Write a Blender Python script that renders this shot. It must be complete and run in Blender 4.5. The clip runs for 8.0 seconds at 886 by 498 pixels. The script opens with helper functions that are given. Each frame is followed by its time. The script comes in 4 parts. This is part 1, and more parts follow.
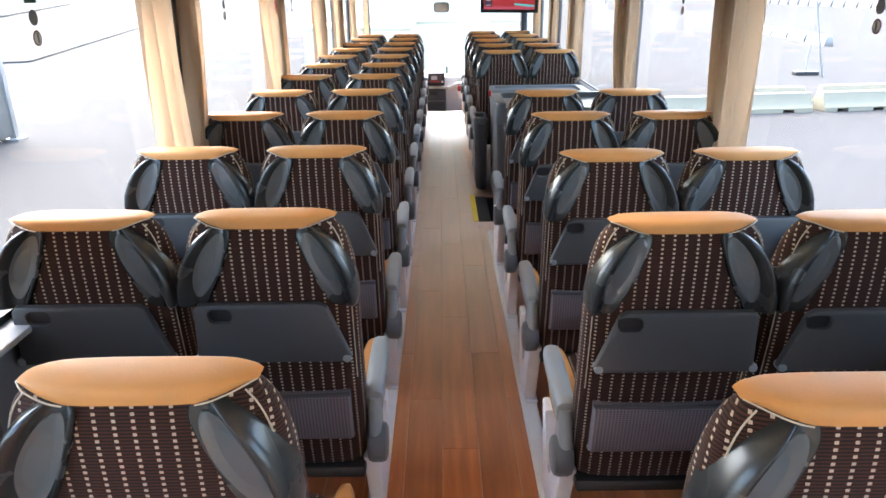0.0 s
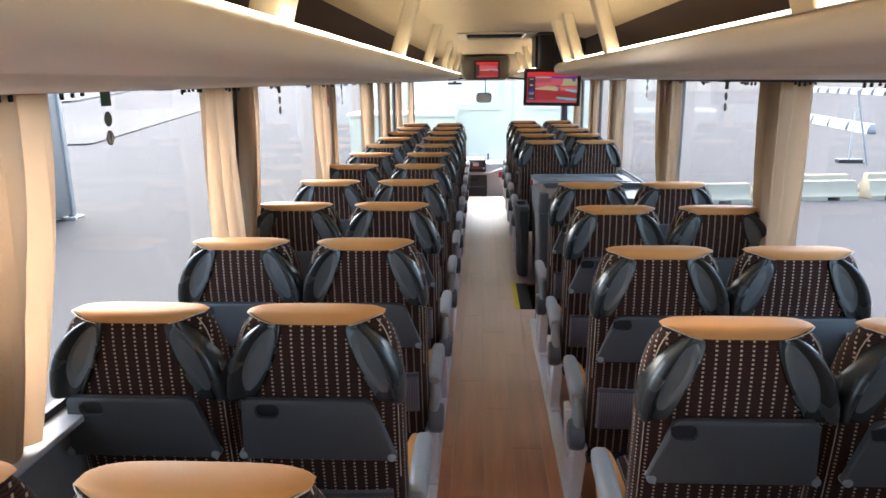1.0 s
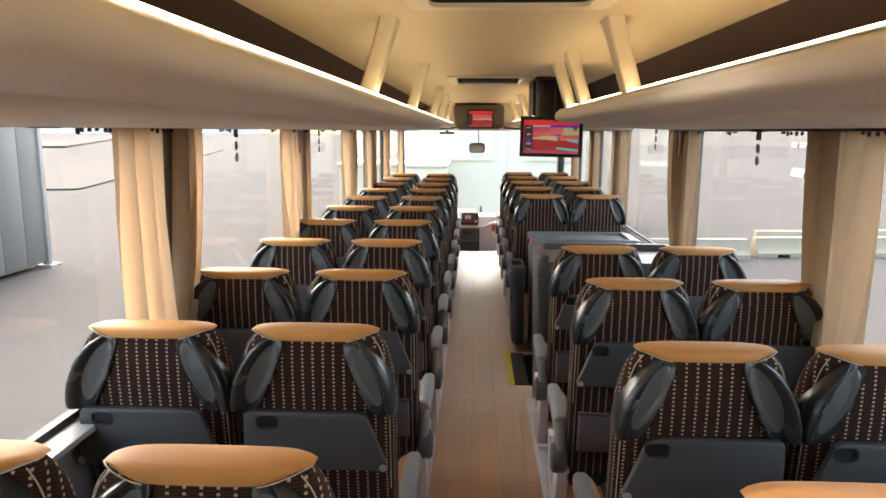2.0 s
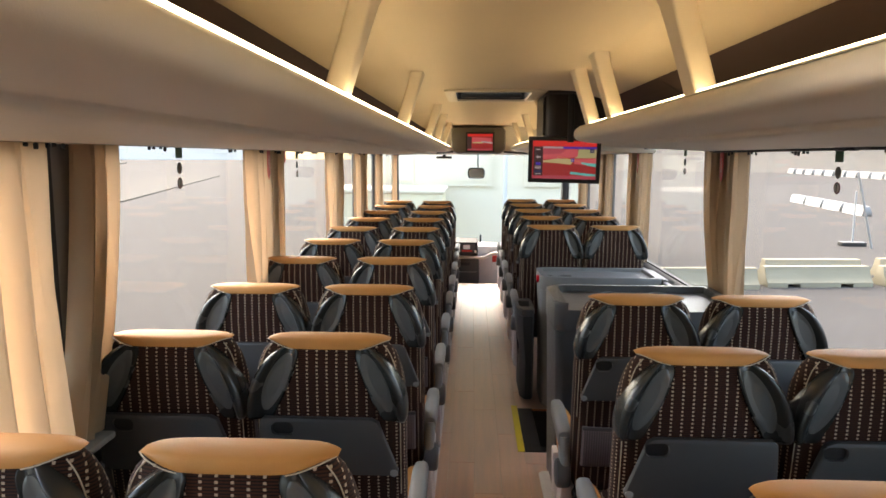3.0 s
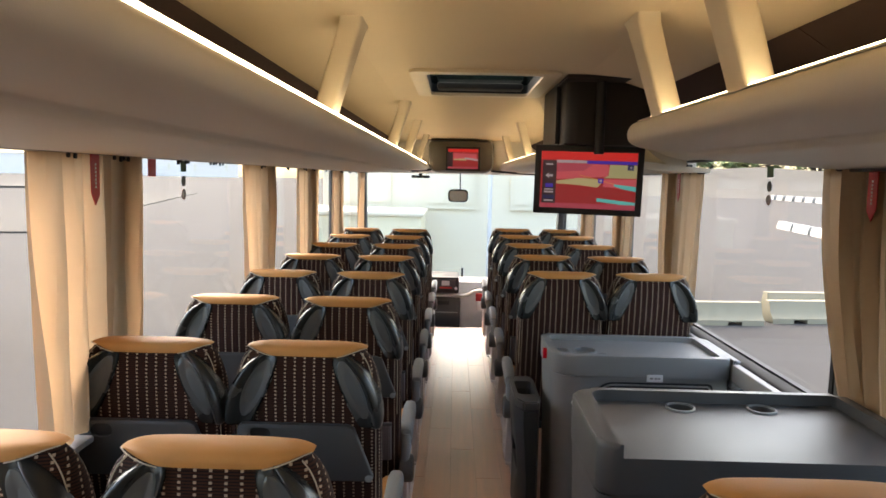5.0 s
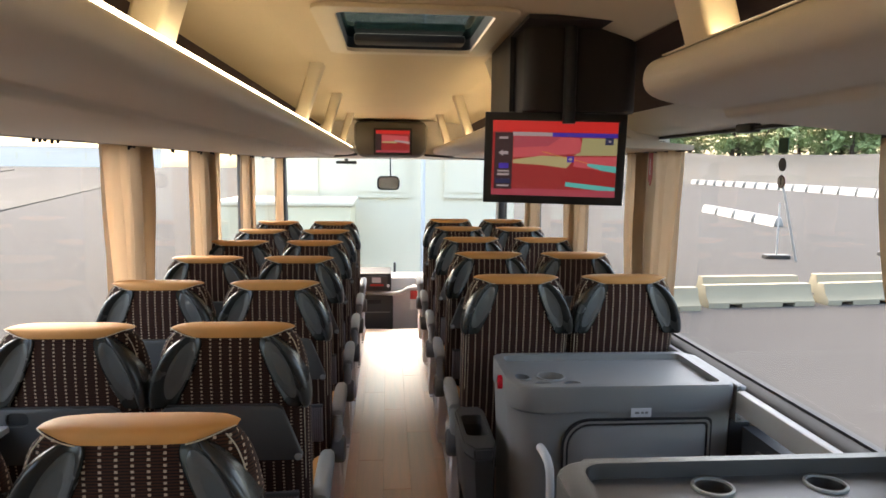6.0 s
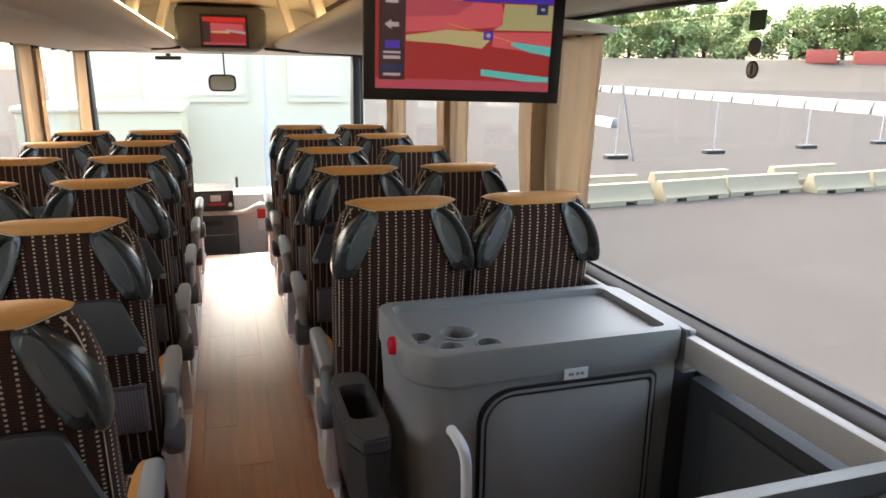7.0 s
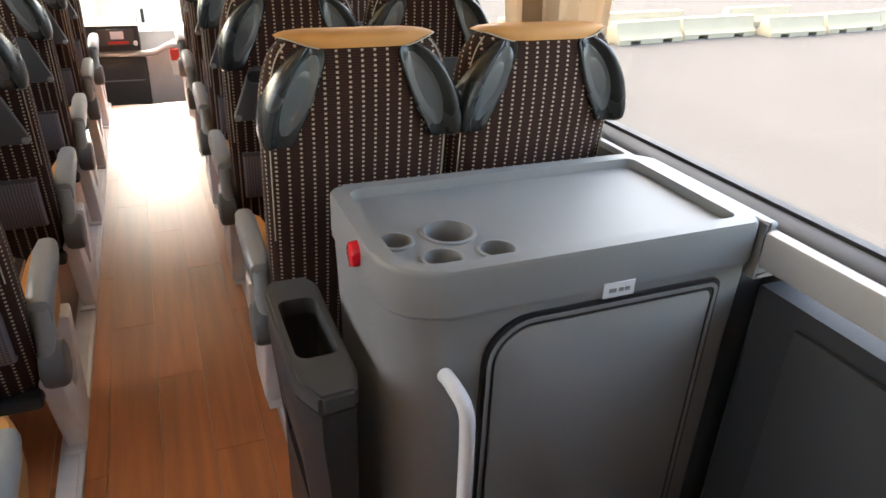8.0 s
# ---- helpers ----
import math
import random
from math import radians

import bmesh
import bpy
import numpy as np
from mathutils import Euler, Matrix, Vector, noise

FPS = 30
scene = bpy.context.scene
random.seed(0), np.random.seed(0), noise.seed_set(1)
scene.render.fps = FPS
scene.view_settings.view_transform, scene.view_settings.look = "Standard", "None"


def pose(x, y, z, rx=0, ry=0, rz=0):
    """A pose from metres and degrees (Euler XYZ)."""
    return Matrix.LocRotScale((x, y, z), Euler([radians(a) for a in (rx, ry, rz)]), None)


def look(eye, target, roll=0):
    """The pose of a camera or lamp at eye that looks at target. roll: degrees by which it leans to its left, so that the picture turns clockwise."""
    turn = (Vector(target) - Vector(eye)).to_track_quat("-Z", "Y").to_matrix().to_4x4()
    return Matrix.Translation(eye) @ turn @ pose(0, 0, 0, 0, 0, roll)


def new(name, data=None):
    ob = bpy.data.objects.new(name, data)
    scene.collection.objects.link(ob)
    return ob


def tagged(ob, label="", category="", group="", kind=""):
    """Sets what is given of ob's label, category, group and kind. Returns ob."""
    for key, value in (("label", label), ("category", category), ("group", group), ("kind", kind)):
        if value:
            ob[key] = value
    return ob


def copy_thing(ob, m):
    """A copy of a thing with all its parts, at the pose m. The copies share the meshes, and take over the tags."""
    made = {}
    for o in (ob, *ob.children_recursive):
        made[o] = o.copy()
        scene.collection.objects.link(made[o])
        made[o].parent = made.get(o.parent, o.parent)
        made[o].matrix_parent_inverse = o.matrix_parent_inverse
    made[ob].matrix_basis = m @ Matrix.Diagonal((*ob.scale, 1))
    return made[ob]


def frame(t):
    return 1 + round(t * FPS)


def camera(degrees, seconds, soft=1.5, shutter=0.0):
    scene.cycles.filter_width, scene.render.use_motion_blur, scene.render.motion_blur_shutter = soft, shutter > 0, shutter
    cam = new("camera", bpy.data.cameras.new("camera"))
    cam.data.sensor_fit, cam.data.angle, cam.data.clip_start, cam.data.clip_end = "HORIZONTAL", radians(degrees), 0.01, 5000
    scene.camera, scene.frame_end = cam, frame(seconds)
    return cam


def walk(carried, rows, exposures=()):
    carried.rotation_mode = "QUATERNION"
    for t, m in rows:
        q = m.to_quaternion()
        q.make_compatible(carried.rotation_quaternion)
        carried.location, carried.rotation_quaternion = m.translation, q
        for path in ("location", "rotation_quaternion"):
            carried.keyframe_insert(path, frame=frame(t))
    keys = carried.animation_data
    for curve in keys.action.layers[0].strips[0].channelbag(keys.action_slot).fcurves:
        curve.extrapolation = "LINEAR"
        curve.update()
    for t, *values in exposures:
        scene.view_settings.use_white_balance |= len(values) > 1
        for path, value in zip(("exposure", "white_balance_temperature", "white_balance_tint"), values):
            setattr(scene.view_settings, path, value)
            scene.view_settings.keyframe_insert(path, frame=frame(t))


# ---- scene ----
cam = camera(65.5, 8.0, soft=1.6)
PATH = [
    (0, (-0.07, -0.078, 1.658), (-0.071, 1.795, 0.958), -0.7),
    (0.5, (-0.067, -0.117, 1.67), (-0.164, 1.792, 1.084), -0.5),
    (1, (-0.098, -0.075, 1.706), (-0.207, 1.864, 1.23), -0.6),
    (1.5, (-0.071, 0.196, 1.697), (-0.168, 2.153, 1.297), -0.0),
    (3, (-0.112, 1.216, 1.654), (-0.194, 3.197, 1.39), 0.3),
    (3.5, (-0.074, 1.596, 1.674), (-0.126, 3.58, 1.425), -0.1),
    (4, (-0.1, 1.962, 1.652), (-0.117, 3.954, 1.476), 0.0),
    (5.3, (-0.093, 2.916, 1.627), (-0.113, 4.905, 1.419), 1.8),
    (5.5, (-0.101, 3.054, 1.617), (-0.07, 5.043, 1.415), 1.6),
    (6, (-0.067, 3.446, 1.609), (0.095, 5.425, 1.374), 0.7),
    (6.5, (-0.072, 3.777, 1.598), (0.235, 5.728, 1.286), 0.9),
    (7, (-0.052, 4.137, 1.559), (0.529, 5.985, 1.062), 0.8),
    (7.5, (0.015, 4.477, 1.475), (0.632, 6.227, 0.728), 0.6),
    (8, (0.051, 4.74, 1.426), (0.752, 6.38, 0.522), 2.3),
]
walk(cam, [(t, look(eye, target, roll)) for t, eye, target, roll in PATH],
     [(0.0, 3.92, 6150, 8), (0.3, 3.75, 5450, 6), (0.7, 3.52, 5550, 7), (1.1, 3.38, 6350, 9), (1.6, 3.35, 7100, 10), (3.5, 3.11, 7500, 10), (5.5, 3.05, 7300, 10), (6.5, 3.05, 7300, 10), (7.2, 3.40, 7500, 10), (8.0, 3.95, 7700, 10)])

# ---- world and light ----
world = bpy.data.worlds.new("overcast_sky")
scene.world = world
world.use_nodes = True
wn, wl = world.node_tree.nodes, world.node_tree.links
sky = wn.new("ShaderNodeTexSky")
sky.sky_type = 'NISHITA'
sky.sun_disc = False
sky.sun_elevation = radians(49.6)
sky.sun_rotation = radians(338.2)
sky.dust_density = 4.0
sky.air_density = 1.0
wl.new(sky.outputs[0], wn["Background"].inputs[0])
wn["Background"].inputs[1].default_value = 0.15
sun = new("sun", bpy.data.lights.new("sun", 'SUN'))
sun.data.energy = 0.5
sun.data.angle = radians(110)
sun.data.color = (1.0, 0.975, 0.94)
sun.matrix_world = look((-12, 30, 38), (0, 0, 0))

# ---- materials ----


def mat(name, color, rough=0.6, metal=0.0, vary=0.12, scale=6.0, bump=0.1, bump_scale=180.0, coat=0.0, spec=0.5):
    """A painted, moulded or woven surface: base colour with two scales of variation and fine relief."""
    m = bpy.data.materials.new(name)
    m.use_nodes = True
    n, l = m.node_tree.nodes, m.node_tree.links
    b = n["Principled BSDF"]
    tc = n.new("ShaderNodeTexCoord")
    big, fine = n.new("ShaderNodeTexNoise"), n.new("ShaderNodeTexNoise")
    big.inputs["Scale"].default_value, fine.inputs["Scale"].default_value = scale, bump_scale
    big.inputs["Detail"].default_value, fine.inputs["Detail"].default_value = 5, 2
    l.new(tc.outputs["Object"], big.inputs["Vector"])
    l.new(tc.outputs["Object"], fine.inputs["Vector"])
    ramp = n.new("ShaderNodeMapRange")
    ramp.inputs["To Min"].default_value, ramp.inputs["To Max"].default_value = 1 - vary, 1 + vary
    l.new(big.outputs["Fac"], ramp.inputs["Value"])
    mul = n.new("ShaderNodeVectorMath")
    mul.operation = 'SCALE'
    mul.inputs[0].default_value = color
    l.new(ramp.outputs[0], mul.inputs["Scale"])
    l.new(mul.outputs[0], b.inputs["Base Color"])
    b.inputs["Metallic"].default_value = metal
    b.inputs["Specular IOR Level"].default_value = spec
    b.inputs["Coat Weight"].default_value = coat
    rr = n.new("ShaderNodeMapRange")
    rr.inputs["To Min"].default_value, rr.inputs["To Max"].default_value = max(rough - 0.08, 0.02), min(rough + 0.08, 1)
    l.new(big.outputs["Fac"], rr.inputs["Value"])
    l.new(rr.outputs[0], b.inputs["Roughness"])
    if bump:
        bp = n.new("ShaderNodeBump")
        bp.inputs["Strength"].default_value, bp.inputs["Distance"].default_value = bump, 0.002
        l.new(fine.outputs["Fac"], bp.inputs["Height"])
        l.new(bp.outputs[0], b.inputs["Normal"])
    return m


def glow(name, color, strength):
    m = bpy.data.materials.new(name)
    m.use_nodes = True
    b = m.node_tree.nodes["Principled BSDF"]
    b.inputs["Base Color"].default_value = (*[c * 0.3 for c in color], 1)
    b.inputs["Roughness"].default_value = 0.3
    b.inputs["Emission Color"].default_value = (*color, 1)
    b.inputs["Emission Strength"].default_value = strength
    return m


def fabric(name, along, coords="Object"):
    """Dark brown woven upholstery with columns of pale stitched dashes; `along` is the axis the columns run."""
    m = bpy.data.materials.new(name)
    m.use_nodes = True
    n, l = m.node_tree.nodes, m.node_tree.links
    b = n["Principled BSDF"]
    sep = n.new("ShaderNodeSeparateXYZ")
    l.new(n.new("ShaderNodeTexCoord").outputs[coords], sep.inputs[0])

    def math_node(op, a, v):
        k = n.new("ShaderNodeMath")
        k.operation = op
        l.new(a, k.inputs[0])
        if isinstance(v, (int, float)):
            k.inputs[1].default_value = v
        else:
            l.new(v, k.inputs[1])
        return k.outputs[0]

    def band(axis, pitch, width):
        f = math_node('FRACT', math_node('DIVIDE', sep.outputs[axis], pitch), 0)
        return math_node('LESS_THAN', math_node('ABSOLUTE', math_node('SUBTRACT', f, 0.5), 0), width)

    column, dash = band("X", 0.0285, 0.105), band(along, 0.0112, 0.23)
    lines = band(along, 0.0059, 0.22)
    weave = band(along, 0.0024, 0.25)
    dots = math_node('MULTIPLY', column, dash)
    tuft = n.new("ShaderNodeTexNoise")
    tuft.inputs["Scale"].default_value = 420
    mottle = n.new("ShaderNodeMapRange")
    mottle.inputs["To Min"].default_value, mottle.inputs["To Max"].default_value = 0.55, 1.25
    l.new(tuft.outputs["Fac"], mottle.inputs["Value"])
    base = n.new("ShaderNodeMix")
    base.data_type = 'RGBA'
    base.inputs["A"].default_value, base.inputs["B"].default_value = (0.049, 0.0168, 0.009, 1), (0.0135, 0.0058, 0.0042, 1)
    l.new(lines, base.inputs["Factor"])
    top = n.new("ShaderNodeMix")
    top.data_type = 'RGBA'
    l.new(math_node('MULTIPLY', dots, mottle.outputs[0]), top.inputs["Factor"])
    l.new(base.outputs["Result"], top.inputs["A"])
    top.inputs["B"].default_value = (0.52, 0.39, 0.285, 1)
    l.new(top.outputs["Result"], b.inputs["Base Color"])
    b.inputs["Roughness"].default_value = 0.85
    b.inputs["Sheen Weight"].default_value = 0.06
    b.inputs["Sheen Roughness"].default_value = 0.5
    b.inputs["Specular IOR Level"].default_value = 0.2
    bp = n.new("ShaderNodeBump")
    bp.inputs["Strength"].default_value, bp.inputs["Distance"].default_value = 0.35, 0.0015
    l.new(math_node('ADD', math_node('MULTIPLY', weave, 0.4), dots), bp.inputs["Height"])
    l.new(bp.outputs[0], b.inputs["Normal"])
    return m


def pane_glass(name, tint=(0.98, 0.985, 0.98)):
    """Thin safety glass: clear, with the mirror-like sheen of a flat pane."""
    m = bpy.data.materials.new(name)
    m.use_nodes = True
    n, l = m.node_tree.nodes, m.node_tree.links
    n.remove(n["Principled BSDF"])
    t, g, mix, f = n.new("ShaderNodeBsdfTransparent"), n.new("ShaderNodeBsdfGlossy"), n.new("ShaderNodeMixShader"), n.new("ShaderNodeLayerWeight")
    t.inputs[0].default_value = (*tint, 1)
    g.inputs["Roughness"].default_value = 0.02
    pw, sc = n.new("ShaderNodeMath"), n.new("ShaderNodeMath")
    pw.operation, pw.inputs[1].default_value = 'POWER', 5.0
    sc.operation, sc.inputs[1].default_value, sc.inputs[2].default_value = 'MULTIPLY_ADD', 0.35, 0.015
    l.new(f.outputs["Facing"], pw.inputs[0])
    l.new(pw.outputs[0], sc.inputs[0])
    l.new(sc.outputs[0], mix.inputs[0])
    l.new(t.outputs[0], mix.inputs[1])
    l.new(g.outputs[0], mix.inputs[2])
    l.new(mix.outputs[0], n["Material Output"].inputs[0])
    return m


def cloth(name, color, through_light):
    """Curtain cloth that lets some light through, with a vertical weave."""
    m = mat(name, color, 0.9, vary=0.1, scale=9, bump=0.2, bump_scale=400, spec=0.15)
    n, l = m.node_tree.nodes, m.node_tree.links
    tr, mix = n.new("ShaderNodeBsdfTranslucent"), n.new("ShaderNodeMixShader")
    tr.inputs[0].default_value = (*color, 1)
    mix.inputs[0].default_value = through_light
    l.new(n["Principled BSDF"].outputs[0], mix.inputs[1])
    l.new(tr.outputs[0], mix.inputs[2])
    l.new(mix.outputs[0], n["Material Output"].inputs[0])
    return m


def plank_material(name):
    """Satin reddish wood vinyl; each plank its own tone, grain along the plank."""
    m = bpy.data.materials.new(name)
    m.use_nodes = True
    n, l = m.node_tree.nodes, m.node_tree.links
    b = n["Principled BSDF"]
    tc, mp, ns = n.new("ShaderNodeTexCoord"), n.new("ShaderNodeMapping"), n.new("ShaderNodeTexNoise")
    mp.inputs["Scale"].default_value = (26, 1.6, 10)
    info = n.new("ShaderNodeObjectInfo")
    off = n.new("ShaderNodeVectorMath")
    off.operation = 'SCALE'
    off.inputs[0].default_value = (3.0, 17.0, 5.0)
    l.new(info.outputs["Random"], off.inputs["Scale"])
    l.new(off.outputs[0], mp.inputs["Location"])
    l.new(tc.outputs["Object"], mp.inputs["Vector"])
    l.new(mp.outputs[0], ns.inputs["Vector"])
    ns.inputs["Scale"].default_value, ns.inputs["Detail"].default_value = 1.0, 6
    ramp = n.new("ShaderNodeValToRGB")
    ramp.color_ramp.elements[0].position, ramp.color_ramp.elements[1].position = 0.3, 0.75
    ramp.color_ramp.elements[0].color, ramp.color_ramp.elements[1].color = (0.42, 0.122, 0.030, 1), (0.70, 0.225, 0.063, 1)
    l.new(ns.outputs["Fac"], ramp.inputs[0])
    tone = n.new("ShaderNodeMapRange")
    tone.inputs["To Min"].default_value, tone.inputs["To Max"].default_value = 0.82, 1.16
    l.new(info.outputs["Random"], tone.inputs["Value"])
    mul = n.new("ShaderNodeVectorMath")
    mul.operation = 'SCALE'
    l.new(ramp.outputs[0], mul.inputs[0])
    l.new(tone.outputs[0], mul.inputs["Scale"])
    l.new(mul.outputs[0], b.inputs["Base Color"])
    wear = n.new("ShaderNodeTexNoise")
    wear.inputs["Scale"].default_value = 4.0
    l.new(tc.outputs["Object"], wear.inputs["Vector"])
    rr = n.new("ShaderNodeMapRange")
    rr.inputs["To Min"].default_value, rr.inputs["To Max"].default_value = 0.55, 0.7
    l.new(wear.outputs["Fac"], rr.inputs["Value"])
    l.new(rr.outputs[0], b.inputs["Roughness"])
    bp = n.new("ShaderNodeBump")
    b.inputs["Specular IOR Level"].default_value = 0.5
    bp.inputs["Strength"].default_value, bp.inputs["Distance"].default_value = 0.1, 0.001
    l.new(ns.outputs["Fac"], bp.inputs["Height"])
    l.new(bp.outputs[0], b.inputs["Normal"])
    gloss, mix, lw, sheen = n.new("ShaderNodeBsdfGlossy"), n.new("ShaderNodeMixShader"), n.new("ShaderNodeLayerWeight"), n.new("ShaderNodeMapRange")
    gloss.inputs["Color"].default_value = (0.86, 0.90, 0.87, 1)
    gr = n.new("ShaderNodeMapRange")
    gr.inputs["To Min"].default_value, gr.inputs["To Max"].default_value = 0.46, 0.54
    l.new(wear.outputs["Fac"], gr.inputs["Value"])
    l.new(gr.outputs[0], gloss.inputs["Roughness"])
    sheen.interpolation_type = 'SMOOTHSTEP'
    sheen.inputs["From Min"].default_value, sheen.inputs["From Max"].default_value = 0.32, 0.70
    sheen.inputs["To Min"].default_value, sheen.inputs["To Max"].default_value = 0.03, 0.60
    l.new(lw.outputs["Facing"], sheen.inputs["Value"])
    l.new(sheen.outputs[0], mix.inputs[0])
    l.new(b.outputs[0], mix.inputs[1])
    l.new(gloss.outputs[0], mix.inputs[2])
    l.new(mix.outputs[0], n["Material Output"].inputs[0])
    return m


def net_material(name):
    """Stretched knitted net: fine pale threads over dark gaps."""
    m = mat(name, (0.07, 0.06, 0.062), 0.85, vary=0.2, scale=40, bump=0.0)
    n, l = m.node_tree.nodes, m.node_tree.links
    b = n["Principled BSDF"]
    tc, a, c = n.new("ShaderNodeTexCoord"), n.new("ShaderNodeTexWave"), n.new("ShaderNodeTexWave")
    a.bands_direction, c.bands_direction = 'Z', 'X'
    a.inputs["Scale"].default_value, c.inputs["Scale"].default_value = 42, 34
    a.inputs["Distortion"].default_value = c.inputs["Distortion"].default_value = 0.5
    mx, mix = n.new("ShaderNodeMath"), n.new("ShaderNodeMix")
    mx.operation = 'MULTIPLY'
    mix.data_type = 'RGBA'
    l.new(tc.outputs["Object"], a.inputs["Vector"])
    l.new(tc.outputs["Object"], c.inputs["Vector"])
    l.new(a.outputs["Fac"], mx.inputs[0])
    l.new(c.outputs["Fac"], mx.inputs[1])
    l.new(mx.outputs[0], mix.inputs["Factor"])
    mix.inputs["A"].default_value, mix.inputs["B"].default_value = (0.17, 0.145, 0.15, 1), (0.03, 0.024, 0.025, 1)
    l.new(mix.outputs["Result"], b.inputs["Base Color"])
    return m


FABRIC = fabric("striped_upholstery", "Y", "UV")
FABRIC_FLAT = fabric("striped_upholstery_seat", "Y")
TAN = mat("tan_leatherette", (0.55, 0.25, 0.075), 0.58, vary=0.14, scale=12, bump=0.2, bump_scale=260, spec=0.3)
PIPING = mat("pale_piping", (0.50, 0.41, 0.30), 0.6)
GRIP = mat("moulded_grip", (0.028, 0.029, 0.028), 0.26, vary=0.06, scale=6, bump=0.05, bump_scale=300)
# glossy scoop of the grip; window shine is put into its lighter grey
INLAY_SHINE = mat("grip_inlay_shine_grey", (0.105, 0.110, 0.108), 0.19, vary=0.1, scale=14, bump=0.04)
TRAY = mat("tray_plastic", (0.054, 0.054, 0.053), 0.5, vary=0.08, scale=8, bump=0.12, bump_scale=600)
BLACK = mat("black_plastic", (0.012, 0.012, 0.013), 0.45, vary=0.1)
NET = net_material("pocket_net")
ALU = mat("grey_white_metal", (0.80, 0.81, 0.82), 0.4, metal=0.0, vary=0.08, scale=16, bump=0.04)
ARM = mat("armrest_grey", (0.25, 0.262, 0.258), 0.4, vary=0.1, scale=12, bump=0.08)
JOINT = mat("armrest_joint", (0.10, 0.108, 0.11), 0.4, vary=0.1, scale=15)
CONSOLE = mat("console_grey", (0.205, 0.204, 0.199), 0.50, vary=0.07, scale=6, bump=0.25, bump_scale=750)
WELL = mat("stairwell_liner", (0.030, 0.031, 0.034), 0.7, vary=0.2, scale=5, bump=0.2)
WALLGREY = mat("side_lining", (0.17, 0.165, 0.16), 0.75, vary=0.12, scale=7, bump=0.3, bump_scale=500)
SILL = mat("window_sill", (0.34, 0.335, 0.325), 0.5, vary=0.08, scale=5)
RUBBER = mat("window_rubber", (0.014, 0.014, 0.015), 0.6, vary=0.1)
PILLAR = mat("pillar_lining", (0.19, 0.18, 0.17), 0.75, vary=0.12, scale=6, bump=0.2, bump_scale=300)
RACK = mat("rack_lining", (0.72, 0.66, 0.57), 0.62, vary=0.05, scale=3, bump=0.1, bump_scale=420)
CEIL = mat("ceiling_lining", (0.70, 0.57, 0.38), 0.8, vary=0.05, scale=2.2, bump=0.2, bump_scale=500)
POST = mat("rack_post_paint", (0.72, 0.61, 0.44), 0.5, vary=0.05, scale=8, bump=0.05)
BROWN = mat("dark_brown_carpet", (0.046, 0.023, 0.016), 0.9, vary=0.25, scale=9, bump=0.4, bump_scale=400)
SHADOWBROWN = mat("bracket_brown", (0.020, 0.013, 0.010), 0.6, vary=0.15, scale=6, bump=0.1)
CURTAIN = cloth("beige_curtain", (0.66, 0.50, 0.335), 0.42)
GLASS = pane_glass("window_glass")
HATCHGLASS = pane_glass("hatch_glass", (0.10, 0.145, 0.135))
PLANK = plank_material("wood_vinyl")
LED = glow("led_strip", (1.0, 0.84, 0.58), 1.55)
YELLOW = mat("yellow_edging", (0.78, 0.62, 0.04), 0.5, vary=0.08)
WHITE = mat("white_plastic", (0.75, 0.75, 0.73), 0.4, vary=0.05)
REDLAMP = mat("red_lens", (0.72, 0.010, 0.03), 0.12, vary=0.1, coat=0.5)
REDPLASTIC = mat("red_plastic", (0.5, 0.02, 0.018), 0.4)
ASPHALT = mat("pale_asphalt", (0.064, 0.0622, 0.061), 0.9, vary=0.16, scale=0.35, bump=0.3, bump_scale=40, spec=0.03)
CONCRETE = mat("barrier_concrete", (0.28, 0.245, 0.17), 0.9, vary=0.16, scale=2.5, bump=0.3, bump_scale=60)
WHITEBLOCK = mat("white_barrier_plastic", (0.25, 0.245, 0.235), 0.5, vary=0.05, scale=1.5)
STEEL = mat("galvanised_steel", (0.36, 0.37, 0.38), 0.5, metal=0.5, vary=0.1)
BARK = mat("bark", (0.07, 0.05, 0.035), 0.9, vary=0.3, scale=8, bump=0.5, bump_scale=40)
LEAF = mat("leaves", (0.21, 0.28, 0.11), 0.7, vary=0.35, scale=0.5, bump=0.0)
LEAF2 = mat("leaves_light", (0.28, 0.35, 0.15), 0.7, vary=0.35, scale=0.5, bump=0.0)
KERB = mat("dull_kerb", (0.050, 0.048, 0.046), 0.9, vary=0.2, scale=0.6, spec=0.1)
EARTH = mat("earth_bank", (0.062, 0.058, 0.050), 0.95, vary=0.3, scale=0.3, bump=0.3, bump_scale=5)
PALEWALL = mat("pale_facade", (0.76, 0.69, 0.53), 0.8, vary=0.06, scale=0.3)
PALEWALL2 = mat("cream_facade", (0.76, 0.69, 0.48), 0.8, vary=0.06, scale=0.3)
GREYHALL = mat("pale_grey_facade", (0.80, 0.74, 0.66), 0.8, vary=0.06, scale=0.05)
GREYVAN = mat("dark_grey_cladding", (0.115, 0.117, 0.116), 0.6, vary=0.08, scale=0.6)

# ---- mesh helpers ----


def part(name, bm, material, parent=None, label="", smooth=True):
    """Links a bmesh as one mesh object under its thing."""
    me = bpy.data.meshes.new(name)
    bmesh.ops.recalc_face_normals(bm, faces=bm.faces)
    if smooth:
        for f in bm.faces:
            f.smooth = True
        for e in bm.edges:
            if len(e.link_faces) == 2 and e.calc_face_angle(0) > radians(38):
                e.smooth = False
    bm.to_mesh(me)
    bm.free()
    me.materials.append(material)
    ob = new(name, me)
    if parent:
        ob.parent = parent
    if label:
        ob["label"] = label
    return ob


